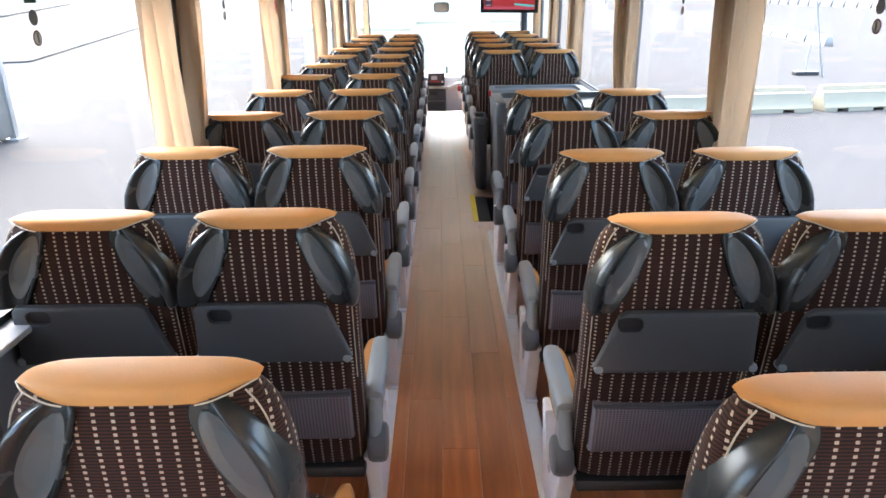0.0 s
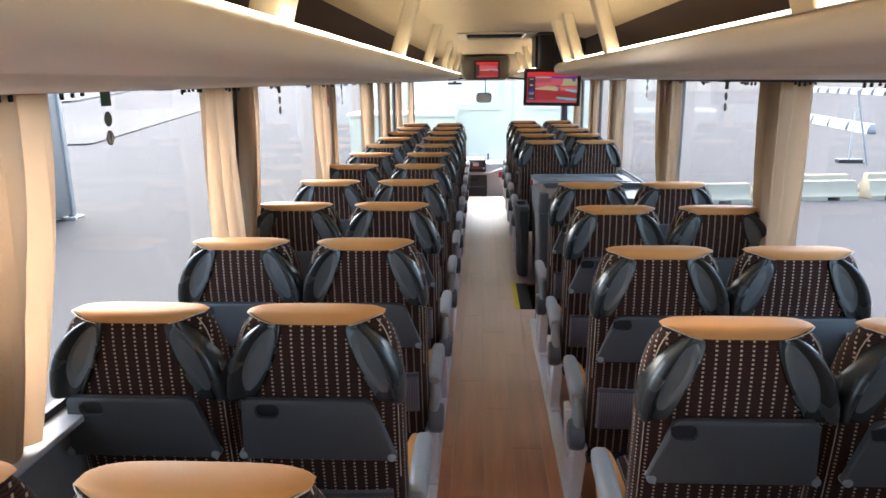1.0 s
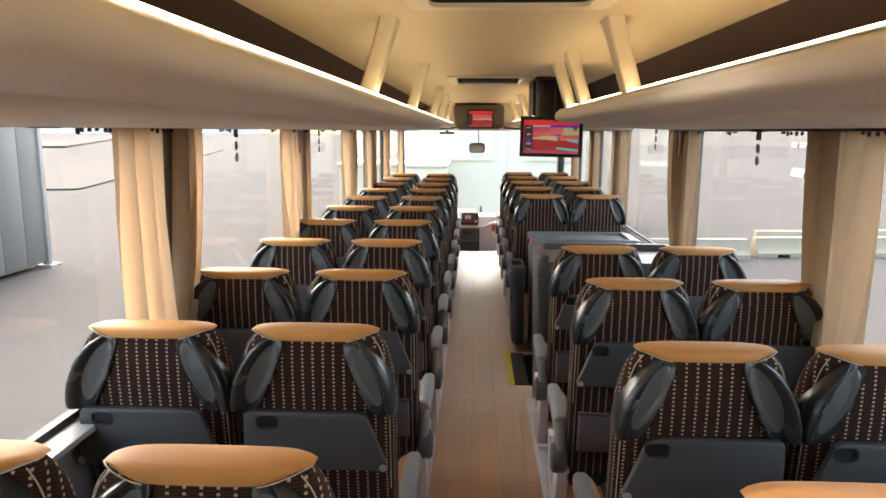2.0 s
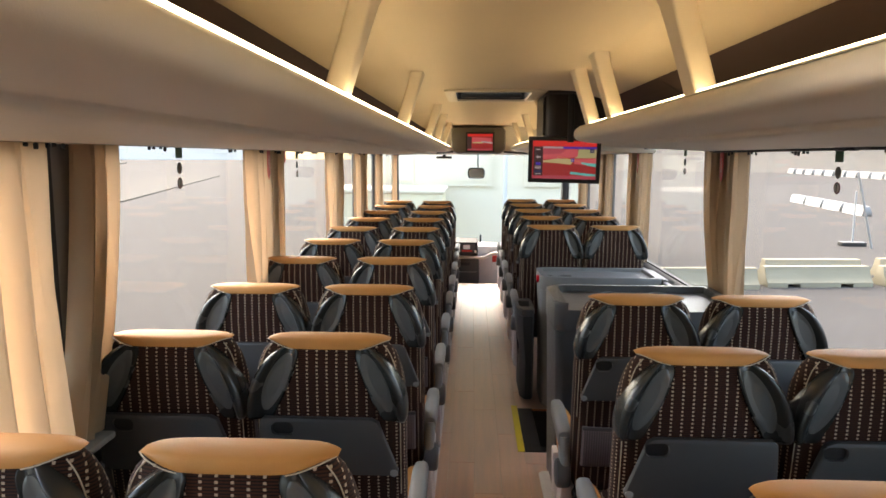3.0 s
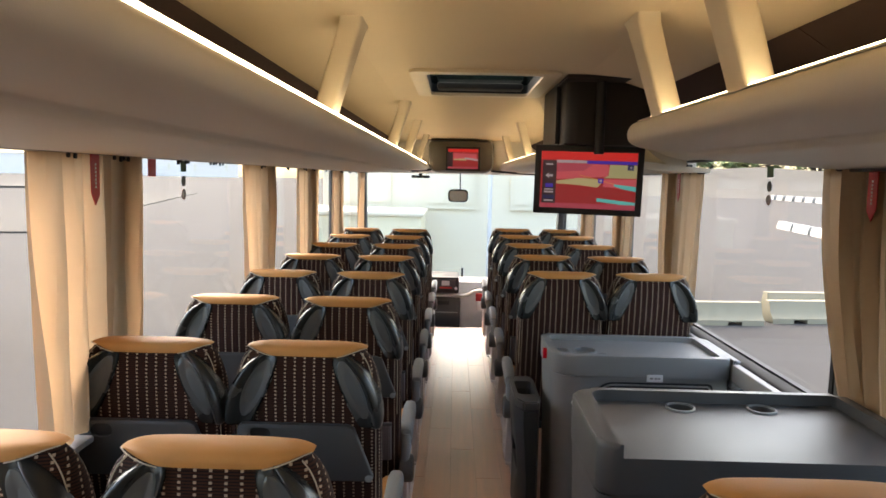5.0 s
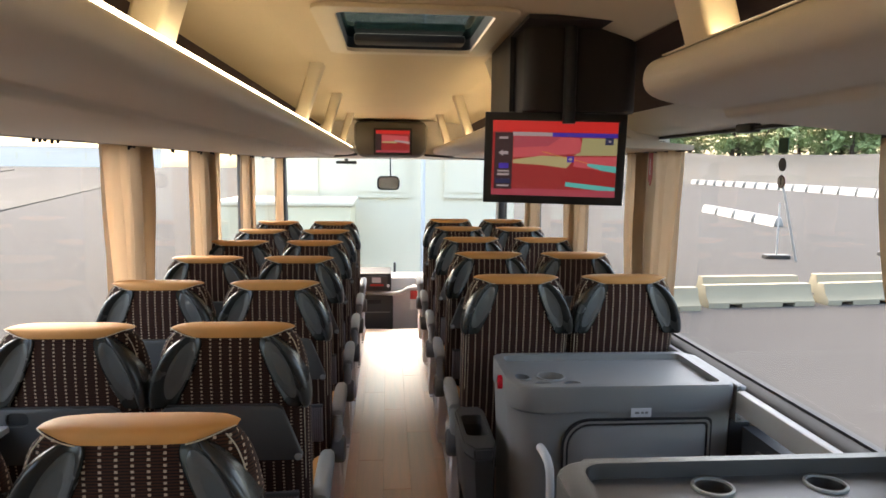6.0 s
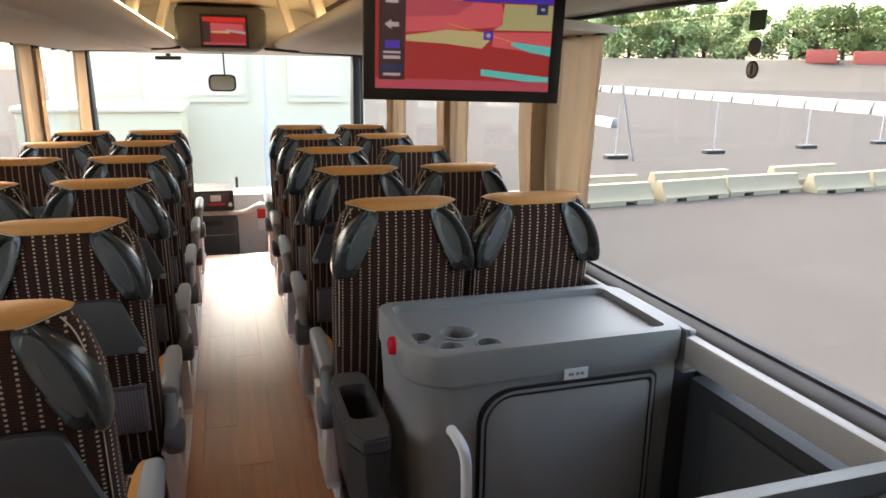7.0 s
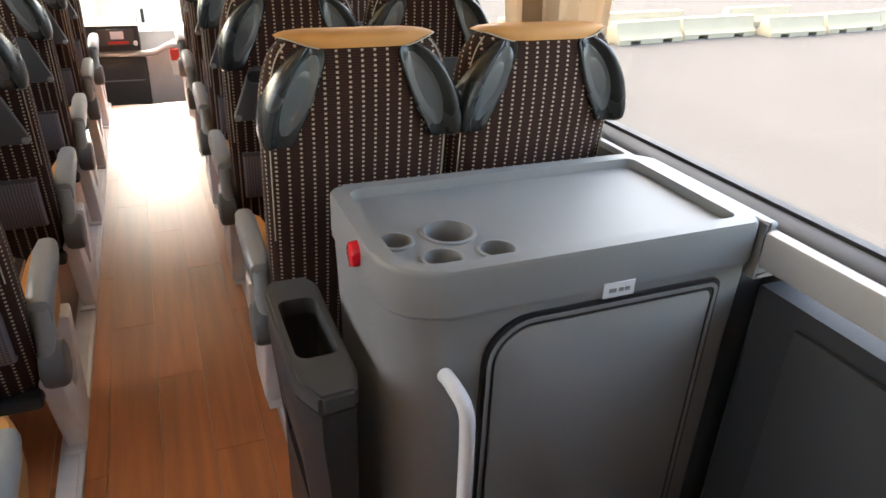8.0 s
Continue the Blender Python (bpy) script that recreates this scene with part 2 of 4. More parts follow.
def thing(name, label, category, group="", m=None):
    ob = new(name)
    ob.empty_display_size = 0.1
    tagged(ob, label, category, group)
    if m:
        ob.matrix_basis = m
    return ob


def box_bm(x0, x1, y0, y1, z0, z1, bevel=0.0, segs=2):
    bm = bmesh.new()
    bmesh.ops.create_cube(bm, size=1, matrix=Matrix.Translation(((x0 + x1) / 2, (y0 + y1) / 2, (z0 + z1) / 2)) @ Matrix.Diagonal((x1 - x0, y1 - y0, z1 - z0, 1)))
    if bevel:
        bmesh.ops.bevel(bm, geom=list(bm.edges), offset=bevel, segments=segs, affect='EDGES', profile=0.5)
    return bm


def join(*bms):
    """Several bmeshes of one part as one."""
    out = bms[0]
    for b in bms[1:]:
        me = bpy.data.meshes.new("tmp")
        b.to_mesh(me)
        b.free()
        out.from_mesh(me)
        bpy.data.meshes.remove(me)
    return out


def loft(rings, closed_ends=True):
    """A skin through rings of equally many points."""
    bm = bmesh.new()
    rows = [[bm.verts.new(p) for p in ring] for ring in rings]
    n = len(rows[0])
    for a, b in zip(rows, rows[1:]):
        for i in range(n):
            bm.faces.new((a[i], a[(i + 1) % n], b[(i + 1) % n], b[i]))
    if closed_ends:
        bm.faces.new(rows[0])
        bm.faces.new(rows[-1])
    return bm


def super_ring(cx, cy, hx, hy, z, n=24, power=4.0):
    """A rounded rectangle at height z."""
    out = []
    for i in range(n):
        a = 2 * math.pi * (i + 0.5) / n
        c, s = math.cos(a), math.sin(a)
        out.append((cx + hx * math.copysign(abs(c) ** (2 / power), c), cy + hy * math.copysign(abs(s) ** (2 / power), s), z))
    return out


def tube(path, radii, n=10, squash=1.0, up=(0, 1, 0)):
    """A tapered tube along a path; squash flattens it along `up`."""
    pts = [Vector(p) for p in path]
    rings = []
    for i, p in enumerate(pts):
        d = (pts[min(i + 1, len(pts) - 1)] - pts[max(i - 1, 0)]).normalized()
        u = Vector(up)
        u = (u - d * u.dot(d)).normalized()
        s = d.cross(u)
        r = radii[i] if isinstance(radii, (list, tuple)) else radii
        rings.append([p + (s * math.cos(2 * math.pi * k / n) + u * math.sin(2 * math.pi * k / n) * squash) * r for k in range(n)])
    return loft(rings)


def smooth_path(points, steps=5):
    """Catmull-Rom through the points."""
    pts = [Vector(p) for p in points]
    out = []
    for i in range(len(pts) - 1):
        a, b, c, d = pts[max(i - 1, 0)], pts[i], pts[i + 1], pts[min(i + 2, len(pts) - 1)]
        for k in range(steps):
            t = k / steps
            out.append(0.5 * ((2 * b) + (c - a) * t + (2 * a - 5 * b + 4 * c - d) * t * t + (3 * b - a - 3 * c + d) * t ** 3))
    return out + [pts[-1]]


def prism(points, axis, lo, hi, bevel=0.0, segs=2):
    """A flat outline drawn out along an axis. axis z: points are (x, y); axis y: (x, z); axis x: (y, z)."""
    def place(p, h):
        return {"z": (p[0], p[1], h), "y": (p[0], h, p[1]), "x": (h, p[0], p[1])}[axis]
    bm = loft([[place(p, lo) for p in points], [place(p, hi) for p in points]])
    if bevel:
        ends = [e for e in bm.edges if len({round(along_axis(v.co, axis), 5) for v in e.verts}) == 1]
        bmesh.ops.bevel(bm, geom=ends, offset=bevel, segments=segs, affect='EDGES', profile=0.5)
    return bm


def along_axis(co, axis):
    return co["xyz".index(axis)]


def rounded(x0, x1, y0, y1, r, n=5):
    """Outline of a rectangle with rounded corners; r may be four radii, from the corner (x0, y0) counter-clockwise."""
    rs = r if isinstance(r, (list, tuple)) else (r,) * 4
    out = []
    for (cx, cy, sx, sy, start), q in zip(((x0, y0, 1, 1, 180), (x1, y0, -1, 1, 270), (x1, y1, -1, -1, 0), (x0, y1, 1, -1, 90)), rs):
        k = n if q > 0.001 else 0
        for i in range(k + 1):
            a = radians(start + 90 * i / max(k, 1))
            out.append((cx + sx * q + q * math.cos(a), cy + sy * q + q * math.sin(a)))
    return out


def cut(bm, *cutters):
    """Takes the cutters' volumes out of bm; returns a new bmesh."""
    def temp(b):
        me = bpy.data.meshes.new("tmp")
        bmesh.ops.recalc_face_normals(b, faces=b.faces)
        b.to_mesh(me)
        b.free()
        return new("tmp", me)
    base = temp(bm)
    tools = [temp(c) for c in cutters]
    for t in tools:
        md = base.modifiers.new("cut", 'BOOLEAN')
        md.operation, md.object, md.solver = 'DIFFERENCE', t, 'EXACT'
    dg = bpy.context.evaluated_depsgraph_get()
    dg.update()
    me = bpy.data.meshes.new_from_object(base.evaluated_get(dg))
    out = bmesh.new()
    out.from_mesh(me)
    for o in (base, *tools):
        old = o.data
        bpy.data.objects.remove(o)
        bpy.data.meshes.remove(old)
    bpy.data.meshes.remove(me)
    return out


def disc_bm(x, y, z, r, depth, axis="z", n=20, bevel=0.0):
    pts = [(r * math.cos(2 * math.pi * i / n), r * math.sin(2 * math.pi * i / n)) for i in range(n)]
    c = {"z": (x, y, z), "y": (x, z, y), "x": (y, z, x)}[axis]
    return prism([(c[0] + p[0], c[1] + p[1]) for p in pts], axis, c[2] - depth / 2, c[2] + depth / 2, bevel)

# ---- structure of the coach ----
WX, Y0, Y1 = 1.205, -1.3, 11.3
TOP, SILLZ, WTOP = 2.06, 0.865, 1.70
WELL_Y0, WELL_Y1, WELL_X = 4.95, 5.63, 0.30
STEP_Y = 10.22


def structure(name, bm, material, label, category, smooth=False):
    return tagged(part(name, bm, material, None, label, smooth), label, category, kind="structure")


# floor: a base sheet below the planks, open at the stairwell and ending at the front step
floor = structure("floor", join(box_bm(-1.25, WELL_X, Y0, STEP_Y, -0.08, -0.012), box_bm(WELL_X, 1.25, Y0, WELL_Y0, -0.08, -0.012),
                                box_bm(WELL_X, 1.25, WELL_Y1, STEP_Y, -0.08, -0.012)), BLACK, "wood-look vinyl plank floor of a coach aisle", "floor")
structure("floor_front", box_bm(-1.25, 1.25, STEP_Y, 11.5, -0.5, -0.42), mat("front_floor", (0.09, 0.09, 0.09), 0.7), "grey lower floor beside the driver's place", "floor")
structure("step_riser", box_bm(-1.2, 1.2, STEP_Y + 0.001, STEP_Y + 0.02, -0.42, -0.013), BLACK, "black riser at the front step", "step")
structure("stairwell", join(box_bm(WELL_X, 1.2, WELL_Y0, WELL_Y1, -0.95, -0.9), box_bm(WELL_X - 0.02, WELL_X, WELL_Y0, WELL_Y1, -0.9, -0.013),
                            box_bm(WELL_X, 1.2, WELL_Y0 - 0.02, WELL_Y0, -0.9, -0.081), box_bm(WELL_X, 1.2, WELL_Y1, WELL_Y1 + 0.02, -0.9, -0.081),
                            box_bm(WELL_X + 0.001, 0.62, WELL_Y0 + 0.001, WELL_Y1 - 0.001, -0.9, -0.26), box_bm(0.62, 0.88, WELL_Y0 + 0.001, WELL_Y1 - 0.001, -0.9, -0.52)),
          WELL, "black lined steps going down to the middle door", "stairs")
structure("floor_edging", box_bm(0.165, 0.205, 4.95, 5.68, 0.0005, 0.004, 0.001, 1), YELLOW, "yellow warning strip on the floor by the stairs", "edging")
structure("floor_mat", box_bm(0.206, WELL_X, 4.955, WELL_Y1, 0.0005, 0.004), BLACK, "black rubber tread at the top of the stairs", "mat")

# floor rails along the aisle; the one in front of the middle stairs stands higher
RAISED = 0.028
for sx in (-1, 1):
    segs = [(Y0, STEP_Y)] if sx < 0 else [(Y0, 4.66), (6.02, STEP_Y)]
    for a, b in segs:
        x0, x1 = sorted((sx * 0.266 - 0.012, sx * 0.330 - 0.012))
        up = RAISED if a == 6.02 else 0.0
        structure("floor_rail", join(box_bm(x0, x1, a, b, 0.0005, 0.022 + up, 0.004), box_bm(x0 + 0.013, x1 - 0.013, a, b, 0.0225 + up, 0.028 + up)), ALU, "pale aluminium seat rail along the aisle floor", "rail", True)

# side walls below the windows, sills, window pillars, headers
HIGH_A, HIGH_B, HIGH = 4.72, 6.66, 0.055
BAYS = {-1: [(-1.15, 1.2), (1.38, 2.98), (3.15, 4.86), (5.04, 6.64), (6.78, 7.8), (7.95, 9.08), (9.2, 10.9)],
        1: [(-1.15, 1.05), (1.22, 3.02), (3.2, 4.70), (5.02, 6.64), (6.8, 7.9), (8.03, 9.3), (9.46, 10.9)]}
for sx, side in ((-1, "left"), (1, "right")):
    def sb(a, b, *r, **k):
        x0, x1 = sorted((sx * a, sx * b))
        return box_bm(x0, x1, *r, **k)
    if sx < 0:
        wall = [sb(1.218, 1.27, Y0, Y1, -0.5, SILLZ - 0.02)]
    else:
        wall = [sb(1.218, 1.27, Y0, WELL_Y0, -0.5, SILLZ - 0.02), sb(1.218, 1.27, WELL_Y1, Y1, -0.5, SILLZ - 0.02)]
    structure("wall_" + side, join(*wall), WALLGREY, "grey carpeted side lining under the windows", "wall")
    tops = [(Y0, Y1, 0.0)] if sx < 0 else [(Y0, HIGH_A, 0.0), (HIGH_A, HIGH_B, HIGH), (HIGH_B, Y1, 0.0)]
    structure("wall_top_" + side, join(*[sb(WX + 0.005, 1.27, a, b, WTOP + 0.012 + h, 2.16) for a, b, h in tops]), RACK, "beige lining above the windows", "wall")
    structure("window_sill_" + side, sb(WX - 0.07, 1.255, Y0, 10.95, SILLZ - 0.02, SILLZ, bevel=0.006), SILL, "pale grey window sill ledge", "sill", True)
    bays = BAYS[sx]
    for (a0, a1), (b0, b1) in zip(bays, bays[1:]):
        structure("window_pillar", sb(WX + 0.01, 1.26, a1 + 0.001, b0 - 0.001, SILLZ, WTOP + 0.011 + (HIGH if sx > 0 and b0 == 5.02 else 0.0)), PILLAR, "grey pillar between two coach windows", "pillar")
    for a, b in bays:
        top = WTOP + (HIGH if sx > 0 and a == 5.02 else 0.0)
        win = tagged(new("window_" + side), "large clear coach side window in black rubber", "window", kind="structure")
        part("window_frame", join(sb(WX + 0.004, WX + 0.03, a, b, SILLZ + 0.001, SILLZ + 0.022), sb(WX + 0.004, WX + 0.03, a, b, top - (0.012 if top == WTOP else 0.002), top + 0.01),
                                  sb(WX + 0.004, WX + 0.03, a, a + 0.022, SILLZ + 0.022, top - 0.012), sb(WX + 0.004, WX + 0.03, b - 0.022, b, SILLZ + 0.022, top - 0.012)),
             RUBBER, win, "black rubber gasket")
        p = part("pane", sb(WX + 0.014, WX + 0.019, a + 0.018, b - 0.018, SILLZ + 0.018, top - 0.008), GLASS, win, "clear glass")
        p.visible_shadow = False
structure("sill_gasket", prism([(1.150, SILLZ + 0.0005), (1.207, SILLZ + 0.0005), (1.207, SILLZ + 0.014), (1.160, SILLZ + 0.010)], "y", 4.86, 10.9, 0.002), RUBBER, "dark rubber strip along the window sill", "gasket", True)
# unseen rear wall, pale to bounce light; roof skin with the two hatch openings
structure("wall_rear_bounce", box_bm(-1.25, 1.25, Y0 - 0.06, Y0 - 0.001, -0.5, 2.16), RACK, "unseen plain beige rear wall of the coach, pale to bounce light", "wall")
HATCHES = [(1.95, 2.72), (5.46, 6.20)]
HX0, HX1 = -0.25, 0.28


def shell(z0, z1, half):
    """Flat sheets of the roof round the hatch openings."""
    out, y = [], Y0
    for a, b in HATCHES:
        out += [box_bm(-half, half, y, a, z0, z1), box_bm(-half, HX0, a, b, z0, z1), box_bm(HX1, half, a, b, z0, z1)]
        y = b
    out.append(box_bm(-half, half, y, Y1, z0, z1))
    return out


slopes = []
for sx in (-1, 1):
    pts = [(sx * 0.42, TOP), (sx * 0.60, TOP - 0.014), (sx * 0.72, TOP - 0.050), (sx * 0.735, TOP - 0.045), (sx * 0.735, TOP + 0.03), (sx * 0.42, TOP + 0.03)]
    slopes.append(prism(pts, "y", Y0, 10.6))
structure("ceiling", join(*shell(TOP, TOP + 0.03, 0.4199), *slopes), CEIL, "warm beige curved coach ceiling", "ceiling", True)
structure("roof", join(*shell(2.095, 2.13, 1.27)), SILL, "outer roof skin of the coach", "roof")
for k, (a, b) in enumerate(HATCHES):
    h = tagged(new("roof_hatch"), "roof hatch with tinted glass and a beige surround", "hatch", kind="structure")
    o = rounded(HX0 - 0.035, HX1 + 0.035, a - 0.035, b + 0.03, 0.05)
    i = rounded(HX0 + 0.03, HX1 - 0.03, a + 0.03, b - 0.03, 0.035)
    part("surround", cut(prism(o, "z", TOP - 0.014, TOP - 0.001, 0.004), prism(i, "z", TOP - 0.1, TOP + 0.1)), POST, h, "beige moulded surround")
    liner = cut(box_bm(HX0 + 0.001, HX1 - 0.001, a + 0.001, b - 0.001, TOP, 2.13), prism(i, "z", TOP - 0.1, 2.3))
    part("liner", liner, BLACK, h, "black liner")
    part("crossbar", box_bm(HX0 + 0.06, HX1 - 0.06, b - 0.15, b - 0.055, TOP + 0.004, TOP + 0.034, 0.010), BLACK, h, "dark grab bar")
    g = part("pane", box_bm(HX0 + 0.02, HX1 - 0.02, a + 0.02, b - 0.02, 2.100, 2.104), HATCHGLASS, h, "green tinted glass")
    g.visible_shadow = False

# black curtain tracks along the window tops
for sx in (-1, 1):
    a, b = sorted((sx * 1.140, sx * 1.154))
    end = 4.9 if sx > 0 else 10.4
    structure("curtain_track", box_bm(a, b, Y0 + 0.01, end, WTOP - 0.016, WTOP - 0.0065, 0.002), RUBBER, "thin black curtain track under the rack", "track", True)
    # runners left hanging in loose bunches along the track
    hang, y = random.Random(7 + sx), 0.4
    while y < end - 0.2:
        for _ in range(hang.randint(2, 6)):
            tagged(part("curtain_runner", box_bm(a + 0.003, b - 0.003, y, y + 0.012, WTOP - hang.uniform(0.024, 0.034), WTOP - 0.0165, 0.002, 1), RUBBER, None, "", False), "small black curtain runner hanging from the track", "runner", "curtain runners")
            y += hang.uniform(0.02, 0.05)
        y += hang.uniform(0.15, 0.6)

# brown panels behind the luggage racks
for sx, spans in ((-1, [(Y0, 6.9), (6.9, 10.35)]), (1, [(Y0, 4.4), (4.4, 6.3), (6.3, 10.35)])):
    for a, b in spans:
        pts = [(sx * 0.71, TOP - 0.050), (sx * 0.74, TOP - 0.035), (sx * 1.0, 1.862), (sx * 0.97, 1.845)]
        structure("rack_panel", prism(pts, "y", a, b - 0.004), BROWN, "dark brown carpeted panel above the luggage rack", "panel")
    for a, b, h in [(Y0, 10.35, 0.0)] if sx < 0 else [(Y0, HIGH_A, 0.0), (HIGH_A, HIGH_B, HIGH), (HIGH_B, 10.35, 0.0)]:
        cove = [(sx * 0.965, 1.846), (sx * 1.03, 1.79 + h * 0.5), (sx * 1.10, 1.745 + h * 0.8), (sx * WX, WTOP + 0.012 + h), (sx * (WX + 0.012), WTOP + 0.012 + h), (sx * (WX + 0.012), 1.87), (sx * 0.99, 1.87)]
        structure("window_cove", prism(cove, "y", a, b), RACK, "beige cove above the coach windows", "trim", True)

# small air vents and reading lights on the brown panels
SLAT = mat("vent_slats", (0.06, 0.045, 0.035), 0.5)


def air_vent(sx, y):
    v = thing("air_vent", "small dark air nozzle pair on the brown panel", "vent", "air vents",
              Matrix.Translation((sx * 0.885, y, 1.905)) @ pose(0, 0, 0, 0, sx * -37, 0))
    part("plate", box_bm(-0.03, 0.03, -0.11, 0.11, -0.012, 0.0, 0.004), SHADOWBROWN, v)
    for k in range(4):
        part("slat", box_bm(-0.02 + 0.012 * k, -0.013 + 0.012 * k, -0.09, -0.02, -0.018, -0.012), SLAT, v)
    part("reading_light", disc_bm(0, 0.055, -0.014, 0.022, 0.014), POST, v, "round reading light")


for yy in (1.5, 2.3, 3.15, 3.9, 5.2):
    air_vent(-1, yy)
for yy in (1.5, 2.3, 3.3, 3.7):
    air_vent(1, yy)

# ---- luggage racks ----
UNDER = [(0.43, 1.808), (0.405, 1.802), (0.388, 1.787), (0.383, 1.766), (0.391, 1.748), (0.414, 1.737), (0.455, 1.7305), (0.505, 1.7275), (0.550, 1.7265), (0.572, 1.7260), (0.580, 1.7215), (0.586, 1.7130), (0.598, 1.7085), (0.64, 1.7072), (0.82, 1.7035), (1.0, 1.698), (1.190, 1.6925)]
PROFILE = [(0.455, 1.806)] + [(p.x, p.y) for p in smooth_path([Vector((x, z, 0)) for x, z in UNDER], 3)] + [(1.193, 1.7125), (1.0, 1.728), (0.8, 1.750), (0.62, 1.776), (0.52, 1.795)]


def luggage_rack(sx, ya, yb, sweep_a=0.0, sweep_b=0.0, name_label="long beige luggage rack with a glowing front lip"):
    """An overhead shelf with a rounded nose; its ends may run back at a slant towards the wall."""
    r = thing("luggage_rack", name_label, "rack", "luggage racks")
    rings = []
    n = 10
    drop = -0.009 if sx < 0 else 0.0
    for k in range(n + 1):
        f = k / n
        rings.append([(sx * x, ya + sweep_a * (x - 0.388) + f * ((yb + sweep_b * (x - 0.388)) - (ya + sweep_a * (x - 0.388))), z) for x, z in ((x, z + drop) for x, z in PROFILE)])
    part("shelf", loft(rings), RACK, r)
    near = 0.404 if sx < 0 else 0.432
    x0, x1 = sorted((sx * near, sx * (near + 0.020)))
    low = 1.8030 if sx < 0 else 1.8085
    part("light_strip", box_bm(x0, x1, ya + 0.05, yb - 0.05, low + drop, low + (0.006 if sx < 0 else 0.010) + drop), LED, r, "warm white light strip")
    if sx > 0:
        part("lip", prism([(0.401, 1.802), (0.430, 1.8085), (0.430, 1.8100), (0.400, 1.805)], "y", ya + 0.04, yb - 0.04), POST, r, "pale lip")
    return r


luggage_rack(-1, Y0, 10.3)
luggage_rack(1, Y0, 4.66, 0.0, 0.45)
luggage_rack(1, 6.22, 10.3, 0.0, 0.0)


def rack_post(sx, y, w=0.10):
    """A flat post from the rack's lip up to the ceiling, leaning inwards."""
    p = thing("rack_post", "beige post between luggage rack and ceiling", "post", "rack posts")
    rings = []
    for f, hw in ((0, w * 0.5), (0.15, w * 0.46), (0.7, w * 0.5), (0.92, w * 0.58), (1, w * 0.75)):
        x, z = 0.465 - 0.085 * f, 1.792 + (TOP - 1.792) * f
        rings.append([(sx * (x + dx), y + dy, z) for dx, dy in rounded(-0.030, 0.030, -hw, hw, 0.009, 3)])
    part("post", loft(rings), POST, p)


for yy in (1.15, 3.0, 4.65, 6.65, 7.9, 9.5):
    rack_post(-1, yy)
for yy in (1.15, 3.0, 4.03, 4.55, 6.4, 7.9, 9.5):
    rack_post(1, yy)

# ---- curtains ----


def curtain(sx, ya, yb, folds, seed, bottom_shift=0.0, bottom_scale=0.88, dark_loop=False):
    """A gathered beige curtain hanging from the window top to just below the sill."""
    rnd = random.Random(seed)
    c = thing("curtain", "gathered beige curtain hanging at a window pillar", "curtain", "window curtains")
    bm = bmesh.new()
    nz, ny = 9, folds * 8
    ph = [rnd.uniform(-0.8, 0.8) for _ in range(folds + 1)]
    rows = []
    z_top, z_bot = WTOP - 0.005, SILLZ + 0.015
    for j in range(nz + 1):
        g = j / nz
        z = z_top + (z_bot - z_top) * g
        cy, half = (ya + yb) / 2 + bottom_shift * g ** 1.8, (yb - ya) / 2 * (1 + (bottom_scale - 1) * g ** 1.8)
        row = []
        for i in range(ny + 1):
            f = i / ny
            a = 2 * math.pi * folds * f + ph[min(int(f * folds), folds)] * 0.5 + 0.7 * math.sin(3 * g + seed)
            depth = 0.027 + 0.010 * math.sin(5.0 * f + seed)
            row.append(bm.verts.new((sx * (1.172 + depth * math.sin(a) * (0.7 + 0.3 * g) + 0.005 * math.sin(2.7 * a + seed)), cy + half * (2 * f - 1) + 0.016 * math.cos(a), z)))
        rows.append(row)
    for a, b in zip(rows, rows[1:]):
        for i in range(ny):
            bm.faces.new((a[i], a[i + 1], b[i + 1], b[i]))
    bmesh.ops.solidify(bm, geom=list(bm.faces), thickness=0.003)
    part("cloth", bm, CURTAIN, c)
    part("heading", box_bm(min(sx * 1.165, sx * 1.195), max(sx * 1.165, sx * 1.195), ya, yb, WTOP - 0.012, WTOP + 0.006, 0.004), RUBBER, c, "black curtain track")
    if dark_loop:
        c0, xx = (ya + yb) / 2 - 0.03, sx * 1.150
        part("tag", prism([(c0 - 0.024, WTOP - 0.012), (c0 + 0.024, WTOP - 0.012), (c0 + 0.022, WTOP - 0.135), (c0 - 0.002, WTOP - 0.165), (c0 - 0.024, WTOP - 0.128)], "x", xx - 0.0015, xx + 0.0015), REDPLASTIC, c, "dark red pennant tag")
        for q in range(7):
            zq = WTOP - 0.045 - 0.011 * q
            part("tag_mark", box_bm(xx - 0.0028, xx + 0.0028, c0 - 0.003, c0 + 0.003, zq - 0.003, zq + 0.003), WHITE, c, "small white mark")


for k, (a, b, f, sh, bs, loop) in enumerate([(1.05, 1.60, 4, -0.10, 0.6, False), (2.58, 2.875, 3, 0.05, 1.1, False), (3.02, 3.245, 3, -0.16, 0.7, False), (4.44, 5.06, 5, -0.04, 0.85, True), (6.26, 6.78, 4, -0.03, 0.75, False), (7.44, 8.05, 5, 0.0, 0.85, False), (8.80, 9.25, 4, 0, 0.85, False), (10.45, 10.85, 3, 0, 0.88, False)]):
    curtain(-1, a, b, f, 11 + k, sh, bs, dark_loop=loop)
